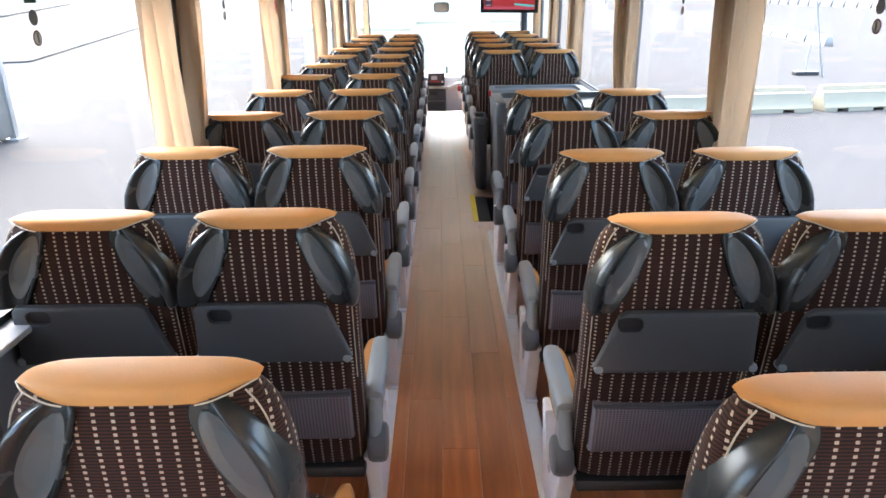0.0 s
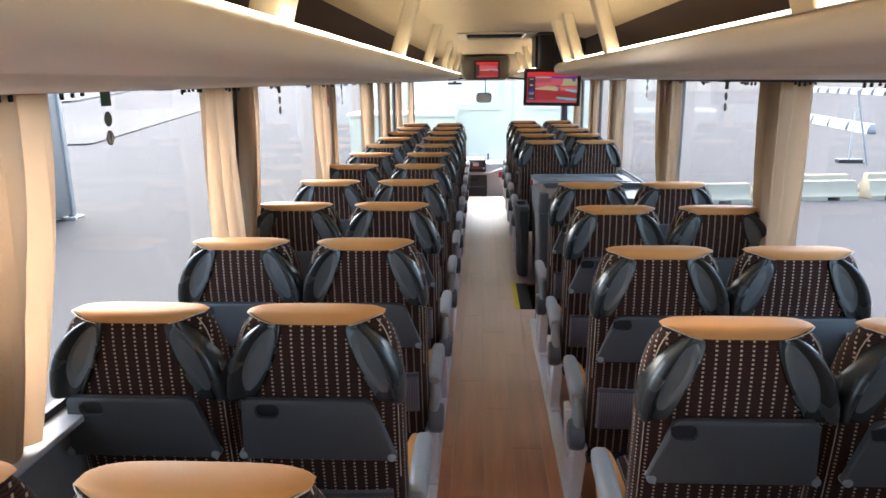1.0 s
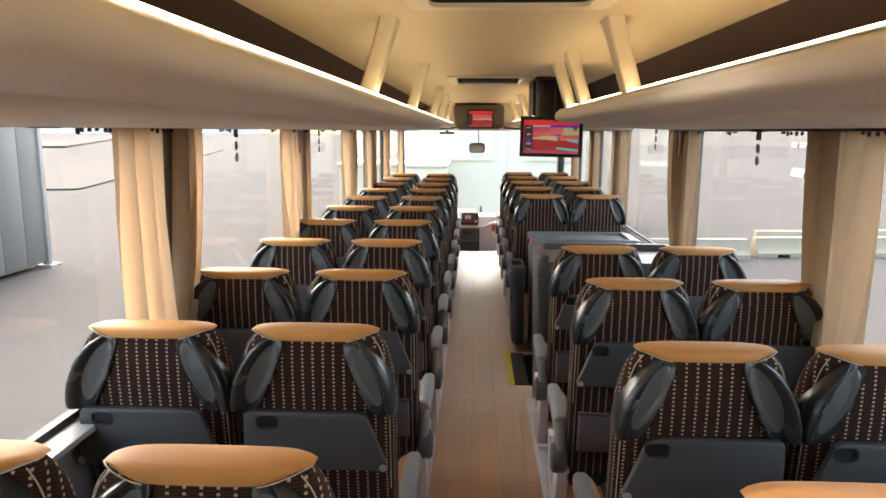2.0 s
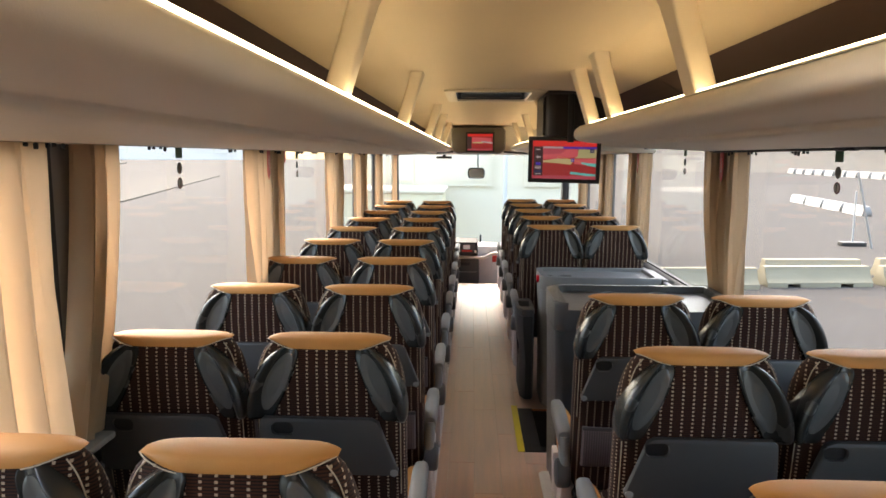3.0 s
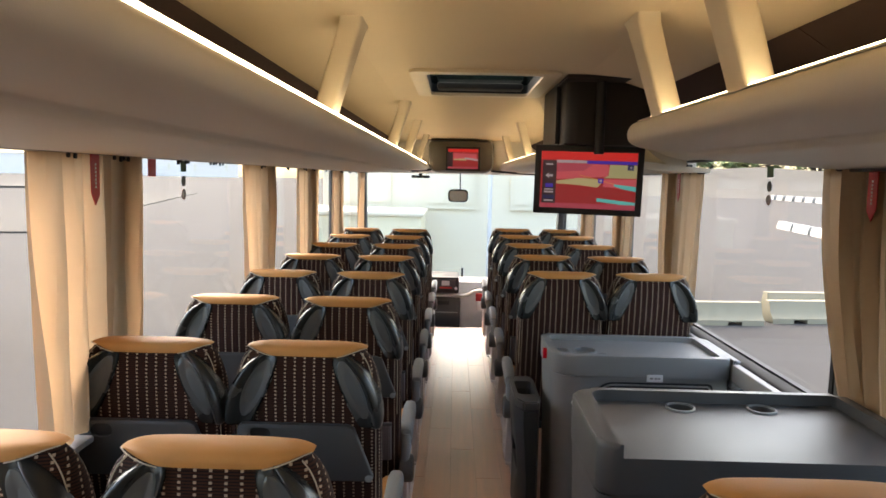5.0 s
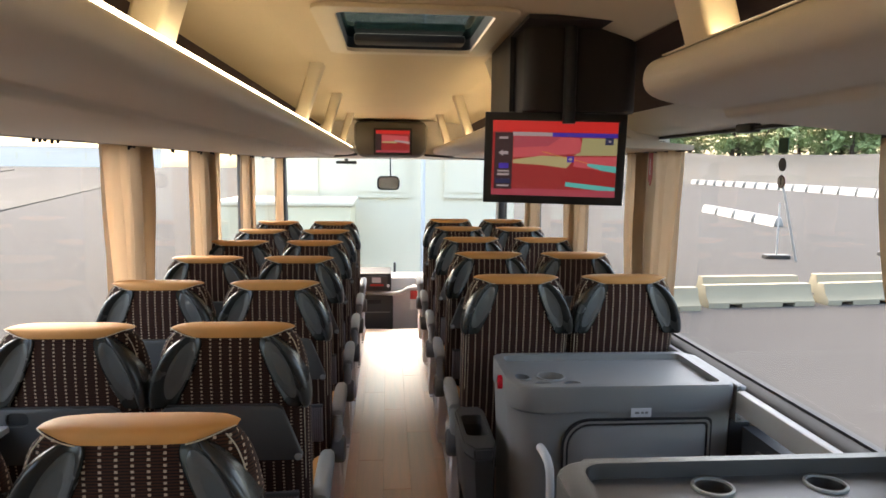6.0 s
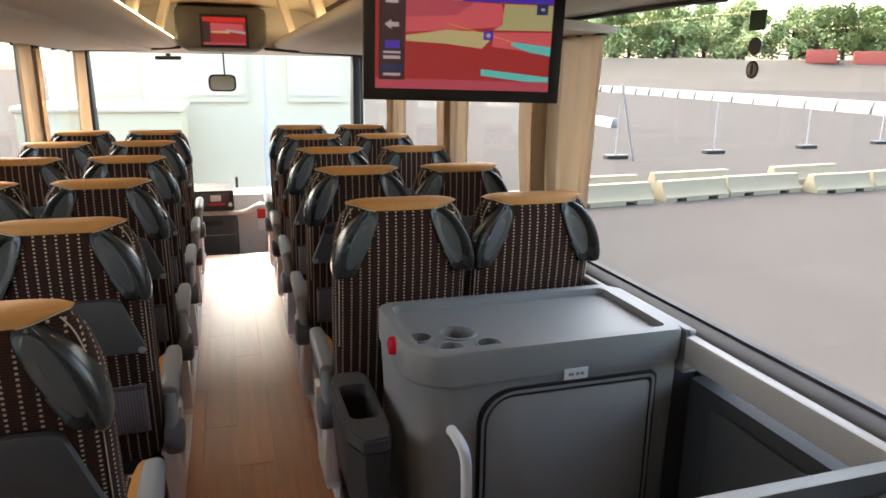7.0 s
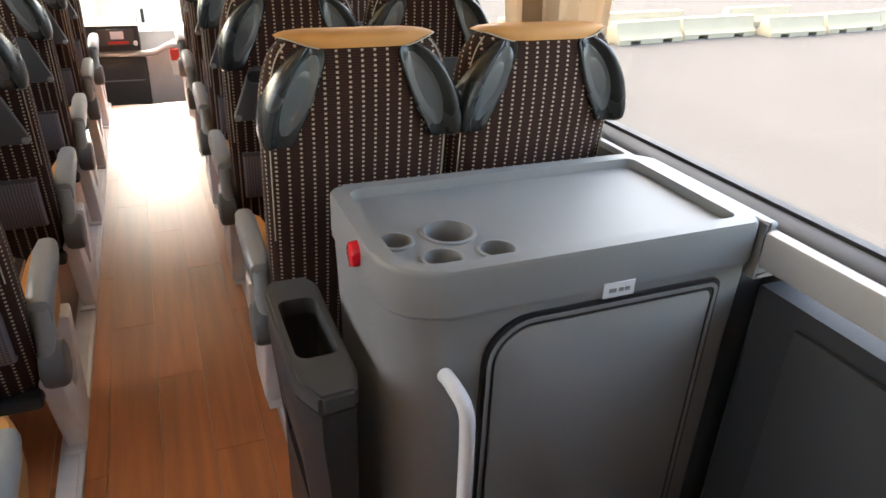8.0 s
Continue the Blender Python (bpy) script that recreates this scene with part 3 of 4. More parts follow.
for k, (a, b, f, sh, bs, loop) in enumerate([(0.90, 1.35, 4, 0.0, 0.88, False), (2.72, 3.22, 4, -0.05, 0.7, False), (4.53, 5.10, 5, -0.14, 0.55, True), (6.29, 6.92, 5, -0.03, 0.7, True), (7.62, 8.12, 4, 0.0, 0.8, False), (9.0, 9.5, 4, 0, 0.88, False)]):
    curtain(1, a, b, f, 31 + k, sh, bs, dark_loop=loop)

# ---- window stickers and hooks ----
GREEN = mat("green_sticker", (0.05, 0.13, 0.07), 0.6)
DARKSTICK = mat("grey_sticker", (0.16, 0.16, 0.16), 0.6)
REDRIM = mat("red_rim_sticker", (0.24, 0.15, 0.14), 0.6)


def window_sticker(sx, y, z):
    s = thing("window_sticker", "green and round safety stickers on the window glass", "sticker", "window stickers")
    x0, x1 = sorted((sx * (WX + 0.0105), sx * (WX + 0.0125)))
    part("exit_mark", box_bm(x0, x1, y - 0.028, y + 0.028, z - 0.024, z + 0.024), GREEN, s, "green rectangle")
    part("round_mark", disc_bm((x0 + x1) / 2, y, z - 0.062, 0.022, 0.002, "x"), DARKSTICK, s)
    part("ring_mark", disc_bm((x0 + x1) / 2, y, z - 0.118, 0.022, 0.002, "x"), REDRIM, s)
    part("ring_face", disc_bm((x0 + x1) / 2 - sx * 0.0012, y, z - 0.118, 0.016, 0.001, "x"), WHITE, s)
    part("bar", box_bm(min(sx * (WX + 0.008), sx * (WX + 0.009)), max(sx * (WX + 0.008), sx * (WX + 0.009)), y - 0.004, y + 0.004, z - 0.132, z - 0.104), DARKSTICK, s)


for sx, y, z in ((-1, 1.97, 1.665), (-1, 3.79, 1.67), (-1, 5.55, 1.665), (1, 2.05, 1.665), (1, 3.79, 1.668), (1, 5.61, 1.694)):
    window_sticker(sx, y, z)


rs = thing("red_sticker", "red rectangular sticker high on the window glass", "sticker")
part("sheet", box_bm(-WX - 0.0125, -WX - 0.0105, 5.22, 5.285, 1.62, 1.705), REDPLASTIC, rs)


def hammer_box(sx, y, lift=0.0):
    """The emergency hammer in its black holder under the cove."""
    h = thing("hammer_holder", "black emergency hammer holder above the window", "holder", "hammer holders")
    part("holder", box_bm(min(sx * 1.12, sx * 1.16), max(sx * 1.12, sx * 1.16), y - 0.05, y + 0.05, WTOP + lift - 0.018, WTOP + lift + 0.012, 0.006), BLACK, h)
    part("handle", box_bm(min(sx * 1.13, sx * 1.145), max(sx * 1.13, sx * 1.145), y - 0.16, y - 0.05, WTOP + lift - 0.01, WTOP + lift + 0.002, 0.004), BLACK, h)


for sx, y, lift in ((-1, 2.2, 0), (-1, 4.1, 0), (-1, 5.95, 0), (1, 3.6, 0), (1, 5.70, HIGH)):
    hammer_box(sx, y, lift)

# ---- seats ----
BACK = [(0.325, 0.190, 0.100, 0.185), (0.338, 0.206, 0.086, 0.205), (0.37, 0.215, 0.080, 0.215), (0.50, 0.220, 0.058, 0.195), (0.65, 0.222, 0.034, 0.170), (0.80, 0.223, 0.012, 0.145),
        (0.90, 0.223, 0.002, 0.130), (0.96, 0.222, -0.002, 0.121), (1.01, 0.218, -0.003, 0.113), (1.05, 0.210, -0.003, 0.107), (1.08, 0.200, -0.001, 0.102), (1.102, 0.188, 0.002, 0.097), (1.119, 0.172, 0.008, 0.090), (1.131, 0.145, 0.019, 0.079)]


def back_bm():
    """The upholstered back, with its cloth laid round it from the middle of the rear face."""
    rings = [super_ring(0, (a + b) / 2, w, (b - a) / 2, z, 28, 3.4) for z, w, a, b in BACK]
    bm = loft(rings)
    uv = bm.loops.layers.uv.new("cloth")
    bm.verts.ensure_lookup_table()
    bm.verts.index_update()
    spot = {}
    for r, ring in enumerate(rings):
        for step, first in ((1, 21), (-1, 20)):
            u, last = step * ring[first % 28][0] * step, None
            for k in range(14):
                i = (first + step * k) % 28
                if last is not None:
                    u += step * math.dist(ring[i][:2], ring[last][:2])
                last = i
                spot[r * 28 + i] = (u + 0.01425, ring[i][2] * 1.01)
    for f in bm.faces:
        for lp in f.loops:
            lp[uv].uv = spot[lp.vert.index]
    return bm


def head_cover():
    """Thin leatherette band wrapped over the top of the back, running out to a point on each shoulder."""
    crest = ((0.0, 1.1400), (0.06, 1.1403), (0.093, 1.1407), (0.115, 1.1408), (0.135, 1.1402), (0.152, 1.1387), (0.164, 1.1362), (0.173, 1.1330), (0.179, 1.1305))
    hem = {0.0: 1.110, 0.06: 1.110, 0.093: 1.1105, 0.115: 1.1150, 0.135: 1.1210, 0.152: 1.1265, 0.164: 1.1292, 0.173: 1.1300, 0.179: 1.1297}
    rings = []
    for x, zt in [(-x, z) for x, z in reversed(crest[1:])] + list(crest):
        zl = hem[abs(x)]
        r = min(0.012, max(0.0008, (zt - zl) * 0.4))
        f = 1 - 0.72 * (abs(x) / 0.179) ** 4
        y0, y1 = 0.05 - 0.0555 * f, 0.05 + 0.055 * f
        k = min(1.0, (zt - zl) / 0.02)
        out = [(y0, zl), (y0 - 0.0008, zl + r * 0.6), (y0 + 0.0005, zt - r), (y0 + 0.006, zt - r * 0.4), (y0 + 0.016, zt - 0.0012 * k), (0.05, zt), (y1 - 0.02, zt - 0.002 * k), (y1 - 0.006, zt - r * 0.7), (y1, zt - r * 1.5), (y1 + 0.001, zl)]
        inn = [(y1 - 0.005, zl), (y1 - 0.012, zt - r * 1.6), (0.05, zt - 0.005 * k), (y0 + 0.010, zt - r * 1.4), (y0 + 0.004, zl + 0.001 * k)]
        rings.append([(x, y, z) for y, z in out + inn])
    return loft(rings)


def grip_shell(sx, inlay=False):
    """Moulded grip on a shoulder: scooped along the inner side, with a fat rolled outer rim and a blunt lower end."""
    prof = ((1.117, 0.099, 0.115, 0.10), (1.114, 0.090, 0.128, 0.30), (1.106, 0.083, 0.144, 0.55), (1.092, 0.081, 0.163, 0.80), (1.070, 0.085, 0.184, 0.95), (1.037, 0.096, 0.205, 1.0), (1.002, 0.110, 0.2205, 1.0),
            (0.966, 0.127, 0.2295, 1.0), (0.936, 0.143, 0.2330, 0.95), (0.915, 0.154, 0.2320, 0.85), (0.904, 0.161, 0.2275, 0.6), (0.898, 0.171, 0.2185, 0.2))
    rows = smooth_path([Vector(p[:3]) for p in prof], 3)
    deep = smooth_path([Vector((p[3], 0, 0)) for p in prof], 3)
    across = smooth_path([Vector(p) for p in ((0.0, 0.0, 0.0), (0.012, 0.26, 0.0), (0.05, 0.40, 0.0), (0.10, 0.36, 0.0), (0.25, 0.20, 0.0), (0.42, 0.17, 0.0), (0.58, 0.32, 0.0), (0.70, 0.78, 0.0), (0.80, 1.0, 0.0), (0.90, 0.96, 0.0), (0.97, 0.64, 0.0), (1.0, 0.0, 0.0))], 2)
    rings = []
    if inlay:
        picked = [(r, d) for r, d in zip(rows, deep) if 0.922 < r[0] < 1.098]
        for n, ((z, xi, xo), d) in enumerate(picked):
            base = 0.006 if z < 1.10 else 0.006 + (z - 1.10) * 0.12
            end = math.sin(math.pi * (n + 0.4) / (len(picked) - 0.2)) ** 0.45
            ring = []
            for g in range(8):
                u = 0.36 + (g / 7 - 0.5) * 0.56 * end
                h = next(p[1] + (q[1] - p[1]) * (u - p[0]) / (q[0] - p[0]) for p, q in zip(across, across[1:]) if p[0] <= u <= q[0])
                ring.append((sx * (xi + (xo - xi) * u), base - 0.046 * d[0] * h - (0.0032 if 0 < g < 7 else 0.0), z))
            rings.append(ring + [(ring[-1][0], ring[-1][1] + 0.006, z), (ring[0][0], ring[0][1] + 0.006, z)])
        return loft(rings)
    for (z, xi, xo), d in zip(rows, deep):
        base = 0.006 if z < 1.10 else 0.006 + (z - 1.10) * 0.12
        ring = [(sx * (xi + (xo - xi) * u), base - 0.046 * d[0] * h, z) for u, h, q in across]
        ring += [(sx * (xo - 0.003), base + 0.050, z), (sx * (xo - 0.016), base + 0.062, z), (sx * (xi + 0.004), base + 0.024, z)]
        rings.append(ring)
    return loft(rings)


def leg_plate(ax):
    """Flat forked leg of pale metal: two arms meeting above the floor rail."""
    pts = [(0.10, 0.345), (0.19, 0.345), (0.285, 0.175), (0.315, 0.165), (0.345, 0.175), (0.41, 0.345), (0.49, 0.345), (0.415, 0.10), (0.405, 0.0405), (0.225, 0.0405), (0.215, 0.08)]
    return prism(pts, "x", ax - 0.024, ax + 0.024, 0.008)


def coach_seat(m, aisle, cup_x, plain=False, label="", legs=True):
    """A coach seat seen from behind: striped back, tan head cover, two grey grips, folding tray, net pocket.
    aisle: the side (+1, -1) on which the aisle lies; 0 for a window seat's own arm."""
    s = thing("coach_seat", label, "seat", "coach seats", m)
    side = 1 if aisle > 0 else -1
    part("backrest", back_bm(), FABRIC, s)
    part("head_cover", head_cover(), TAN, s, "tan leatherette head cover")
    for sx in (-1, 1):
        grip = part("grip", grip_shell(sx), GRIP, s, "grey scooped corner grip")
        # inlay colour carries the shine that the scoop catches from the windows
        part("grip_inlay", grip_shell(sx, True), INLAY_SHINE, grip, "smooth grey inlay, lightened for the windows' shine")
        e = smooth_path([(sx * (0.93 * w + 0.001), (a + b) / 2 - (b - a) / 2 * 0.64 - 0.001, z) for z, w, a, b in reversed(BACK[4:-1])], 3)
        h = smooth_path([(sx * 0.095, -0.0065, 1.1105), (sx * 0.115, -0.0055, 1.1150), (sx * 0.135, -0.0005, 1.1210), (sx * 0.152, 0.0065, 1.1265), (sx * 0.164, 0.0160, 1.1295), (sx * 0.177, 0.0320, 1.1303)], 3)
        part("cover_piping", tube(h, 0.0014, 6), PIPING, s, "pale piping")
        part("piping", tube(e, 0.0016, 6), PIPING, s, "pale piping")
    if not plain:
        zt, zb = 0.913, 0.745
        pts = [(-side * 0.192, zt - 0.012), (-side * 0.180, zt), (side * 0.130, zt), (side * 0.150, zt - 0.01), (side * 0.208, zb + 0.012), (side * 0.196, zb), (-side * 0.188, zb), (-side * 0.196, zb + 0.012)]
        tray = cut(prism(pts, "y", -0.030, -0.004, 0.006), prism([(cup_x + p[0], 0.882 + p[1]) for p in rounded(-0.032, 0.032, -0.02, 0.02, 0.018)], "y", -0.08, -0.016))
        tr = part("folding_tray", tray, TRAY, s, "dark grey folding tray")
        part("cup_recess", prism([(cup_x + p[0], 0.882 + p[1]) for p in rounded(-0.030, 0.030, -0.018, 0.018, 0.016)], "y", -0.0190, -0.0165), BLACK, tr, "black recess")
        for sx in (-1, 1):
            part("pivot", disc_bm(sx * 0.195, -0.016, 0.756, 0.012, 0.03, "y", 12, 0.003), ARM, tr, "pale pivot")
        net_rings = []
        for z, a in ((0.450, 0.066), (0.463, 0.052), (0.53, 0.042), (0.60, 0.032), (0.615, 0.036)):
            net_rings.append([(x, a + y, z) for x, y in rounded(-0.188, 0.188, -0.018, 0.02, 0.014, 3)])
        part("net_pocket", loft(net_rings), NET, s, "grey net pocket")
        part("pocket_hem", tube([(-0.19, 0.020, 0.617), (0, 0.014, 0.613), (0.19, 0.020, 0.617)], 0.006, 8), TRAY, s)
    part("lower_bar", box_bm(-0.21, 0.21, 0.075, 0.16, 0.288, 0.328, 0.010), GRIP, s, "grey lower frame bar")
    part("cushion", loft([super_ring(0, y, 0.175, h, z, 20, 5) for z, y, h in ((0.36, 0.37, 0.20), (0.38, 0.37, 0.225), (0.45, 0.37, 0.225), (0.475, 0.37, 0.205))]), FABRIC_FLAT, s)
    for sx in (-1, 1):
        part("bolster", loft([super_ring(sx * 0.2, y, 0.028, h, z, 16, 3) for z, y, h in ((0.35, 0.37, 0.19), (0.37, 0.37, 0.225), (0.46, 0.37, 0.23), (0.495, 0.37, 0.21), (0.502, 0.37, 0.19))]), TAN, s, "tan side bolster")
    if legs:
        ax = side * 0.243
        pad = [[(ax + dx, y, zc + dz) for dx, dz in rounded(-w, w, -h, h, min(w, h) * 0.75, 4)] for y, zc, w, h in ((0.118, 0.52, 0.014, 0.02), (0.124, 0.525, 0.024, 0.034), (0.16, 0.540, 0.028, 0.037), (0.25, 0.556, 0.029, 0.034), (0.36, 0.566, 0.029, 0.031), (0.405, 0.568, 0.025, 0.026), (0.415, 0.568, 0.014, 0.014))]
        part("armrest", loft(pad), ARM, s, "pale grey armrest")
        part("arm_bracket", loft([[(ax + dx, yc + y, z) for dx, y in rounded(-0.020, 0.020, -h, h, 0.018, 3)] for z, yc, h in ((0.40, 0.115, 0.050), (0.46, 0.125, 0.048), (0.54, 0.150, 0.040))]), ARM, s, "pale grey arm bracket")
        part("arm_joint", disc_bm(side * 0.249, 0.112, 0.392, 0.060, 0.060, "x", 20, 0.016), JOINT, s, "dark grey round joint")
        part("leg", leg_plate(ax * 0.93), ALU, s, "pale forked metal leg")
        part("foot", box_bm(min(ax * 1.01, ax * 0.80), max(ax * 1.01, ax * 0.80), 0.20, 0.44, 0.0285, 0.040, 0.004), ALU, s)
    else:
        part("wall_bracket", box_bm(-side * 0.205 - 0.012, -side * 0.205 + 0.012, 0.16, 0.5, 0.25, 0.36, 0.006), ALU, s)
        part("rear_leg", box_bm(-side * 0.16 - 0.015, -side * 0.16 + 0.015, 0.24, 0.30, 0.001, 0.36, 0.006), ALU, s)
        part("front_leg", box_bm(-side * 0.16 - 0.015, -side * 0.16 + 0.015, 0.42, 0.48, 0.001, 0.36, 0.006), ALU, s)
    return s


SEAT_LABEL = "brown striped coach seat with tan head cover and folded tray"
PLAIN_LABEL = "brown striped coach seat with tan head cover and plain back"
ROW0, PITCH = 0.77, 0.78
made = {}


def seat_at(x, y, aisle, window, plain=False, z=0.0):
    key = (aisle, window, plain)
    m = Matrix.Translation((x, y, z))
    if key in made:
        copy_thing(made[key], m)
    else:
        made[key] = coach_seat(m, aisle, -0.125, plain, PLAIN_LABEL if plain else SEAT_LABEL, not window)


for i in range(12):
    y = ROW0 + PITCH * i
    seat_at(-0.522, y, 1, False)
    seat_at(-0.988, y, 1, True)
for i, y in enumerate((0.70, 1.475, 2.215, 3.015, 3.765)):
    seat_at(0.515, y, -1, False)
    seat_at(0.980, y, -1, True)
for i in range(5):
    y = 6.205 + PITCH * i
    seat_at(0.470, y, -1, False, i == 0, RAISED)
    seat_at(0.930, y, -1, True, i == 0, RAISED)

# ---- middle consoles, bin ----
LABELGREY = mat("printed_label", (0.62, 0.62, 0.62), 0.5)
c2 = thing("galley_cabinet", "grey moulded cabinet with tray top beside the middle stairs", "cabinet")
X0, X1, A, B = 0.352, 1.116, 5.645, 6.055
outer = rounded(X0, X1, A, B, (0.11, 0.02, 0.02, 0.03), 8)
body_rings = []
for z, gx in ((-0.9, 0.02), (0.2, 0.014), (0.6, 0.008), (0.785, 0.0), (0.79, 0.0)):
    body_rings.append([(x + (gx if x < 0.6 else 0), y + gx * 0.6 * (1 if y < 5.85 else -1), z) for x, y in outer])
part("body", loft(body_rings), CONSOLE, c2)
top_o = rounded(X0 - 0.006, X1 + 0.006, A - 0.008, B + 0.006, (0.115, 0.025, 0.025, 0.035), 8)
CUPS = [(0.413, 5.812, 0.030), (0.522, 5.820, 0.047), (0.472, 5.722, 0.034), (0.580, 5.725, 0.032)]
top = cut(prism(top_o, "z", 0.7905, 0.886, 0.010, 3), prism(rounded(X0 + 0.03, X1 - 0.03, A + 0.026, B - 0.026, (0.075, 0.02, 0.02, 0.03), 6), "z", 0.8635, 0.95),
          *[disc_bm(x, y, 0.861, r, 0.1) for x, y, r in CUPS])
part("tray_top", top, CONSOLE, c2, "tray top with raised rim and cup hollows")
for x, y, r in CUPS:
    ring = cut(disc_bm(x, y, 0.8650, r + 0.007, 0.006, "z", 24, 0.002), disc_bm(x, y, 0.86, r, 0.05, "z", 24))
    part("cup_ring", ring, CONSOLE, c2)
part("red_lamp", prism([(5.825 + p[0], 0.846 + p[1]) for p in rounded(-0.019, 0.019, -0.025, 0.025, 0.0185)], "x", X0 - 0.022, X0 + 0.004, 0.006), REDLAMP, c2, "red plastic lamp lens")
part("cabinet_door", prism(rounded(0.545, 1.022, -0.6, 0.748, (0.01, 0.01, 0.015, 0.075), 8), "y", A - 0.010, A + 0.008, 0.003), CONSOLE, c2, "flat grey door panel")
seal_o, seal_i = rounded(0.522, 1.045, -0.6, 0.772, (0.01, 0.01, 0.02, 0.095), 8), rounded(0.547, 1.020, -0.58, 0.746, (0.01, 0.01, 0.014, 0.073), 8)
part("door_seal", cut(prism(seal_o, "y", A - 0.007, A + 0.006), prism(seal_i, "y", A - 0.05, A + 0.05)), BLACK, c2, "black rubber door seal")
part("seal_bead", cut(prism(rounded(0.53, 1.037, -0.59, 0.764, (0.01, 0.01, 0.018, 0.09), 8), "y", A - 0.011, A - 0.0072), prism(rounded(0.537, 1.03, -0.6, 0.757, (0.01, 0.01, 0.016, 0.082), 8), "y", A - 0.05, A + 0.05)), CONSOLE, c2)
lab = part("label_plate", box_bm(0.757, 0.827, A - 0.0115, A - 0.0085, 0.777, 0.809, 0.001, 1), LABELGREY, c2, "pale printed label")
for k, (a, b) in enumerate(((0.770, 0.785), (0.791, 0.801), (0.805, 0.815))):
    part("label_bar", box_bm(a, b, A - 0.0127, A - 0.0116, 0.789, 0.797), CONSOLE, lab)
part("grab_handle", tube(smooth_path([(0.452, A + 0.005, 0.672), (0.456, A - 0.035, 0.668), (0.468, A - 0.058, 0.635), (0.474, A - 0.06, 0.55), (0.476, A - 0.06, 0.2), (0.476, A - 0.058, -0.15), (0.476, A - 0.035, -0.19), (0.476, A + 0.005, -0.19)], 4), 0.0145, 12), WHITE, c2, "white curved grab handle")
# piece between cabinet and window
g = thing("cabinet_end_piece", "dark grey filler between cabinet and window sill", "filler")
part("filler_body", box_bm(X1 + 0.007, 1.199, 5.672, 6.04, -0.5, 0.79, 0.004), WELL, g)
part("filler_cap", prism(rounded(X1 + 0.008, 1.190, 0.755, 0.882, (0.002, 0.002, 0.055, 0.004), 8), "y", 5.632, 6.04, 0.012, 3), CONSOLE, g, "rounded grey cap")

CONSOLE2 = mat("console_dark_grey", (0.060, 0.061, 0.062), 0.36, vary=0.05, scale=2, bump=0.25, bump_scale=750)
c1 = thing("console_table", "grey moulded console with two cup holders by the stairs", "console")
X0b, X1b, Ab, Bb = 0.285, 1.13, 4.37, 4.829
outer = rounded(X0b, X1b, Ab, Bb, (0.04, 0.03, 0.03, 0.07), 7)
rings = [[(x + (gx if x < 0.6 else 0), y, z) for x, y in outer] for z, gx in ((0.0005, 0.02), (0.4, 0.012), (0.75, 0.004), (0.85, 0.0))]
part("body", loft(rings), CONSOLE2, c1)
top_o = rounded(X0b - 0.004, X1b + 0.004, Ab - 0.01, Bb + 0.006, (0.05, 0.035, 0.035, 0.075), 7)
top = cut(prism(top_o, "z", 0.8505, 0.990, 0.016, 3), prism(rounded(X0b + 0.055, X1b - 0.03, Ab - 0.1, Bb - 0.018, (0.0, 0.0, 0.02, 0.05), 6), "z", 0.955, 1.05),
          disc_bm(0.609, 4.758, 0.94, 0.037, 0.12), disc_bm(0.855, 4.758, 0.94, 0.037, 0.12))
part("tray_top", top, CONSOLE2, c1, "sloping tray top")
for x in (0.609, 0.855):
    part("cup_ring", cut(disc_bm(x, 4.758, 0.9575, 0.044, 0.007, "z", 24, 0.002), disc_bm(x, 4.758, 0.95, 0.038, 0.05, "z", 24)), ARM, c1, "pale cup holder ring")
part("cup_clip", cut(disc_bm(0.42, Ab - 0.045, 0.70, 0.05, 0.03, "z", 20, 0.006), disc_bm(0.42, Ab - 0.05, 0.70, 0.036, 0.1, "z", 20)), BLACK, c1, "black cup clip")
part("front_ledge", box_bm(0.34, 1.12, Bb + 0.007, Bb + 0.012, 0.84, 0.88, 0.002), CONSOLE2, c1)

bn = thing("waste_bin", "dark grey waste bin clipped to the cabinet side", "bin")
bo = [(0.205, 5.74), (0.235, 5.675), (0.298, 5.68), (0.312, 5.73), (0.318, 6.08), (0.300, 6.12), (0.222, 6.12), (0.204, 6.07)]
bt = [(0.202, 5.735), (0.232, 5.668), (0.30, 5.673), (0.315, 5.73), (0.321, 6.085), (0.303, 6.125), (0.22, 6.125), (0.201, 6.075)]
sh = [[(x + (0.02 if x < 0.27 else 0), y, z) for x, y in bo] for z in (0.05, 0.3)] + [[(x, y, z) for x, y in bo] for z in (0.56, 0.615)]
part("bin_body", cut(loft(sh), prism(rounded(0.217, 0.303, 5.79, 6.03, 0.026), "z", 0.3, 0.9)), mat("bin_dark", (0.03, 0.03, 0.03), 0.5), bn)
rim = loft([[(x, y, 0.6155 + (y - 5.9) * -0.02) for x, y in bt], [(x, y, 0.655 + (y - 5.9) * -0.03) for x, y in bt]])
bmesh.ops.bevel(rim, geom=[e for e in rim.edges], offset=0.007, segments=2, affect='EDGES')
part("bin_rim", cut(rim, prism(rounded(0.219, 0.301, 5.795, 6.025, 0.024), "z", 0.3, 0.9)), mat("bin_rim_grey", (0.052, 0.053, 0.053), 0.45, vary=0.1, scale=12, bump=0.2, bump_scale=600), bn, "dark grey rim")
part("bin_inside", box_bm(0.222, 0.298, 5.80, 6.02, 0.302, 0.306), BLACK, bn)

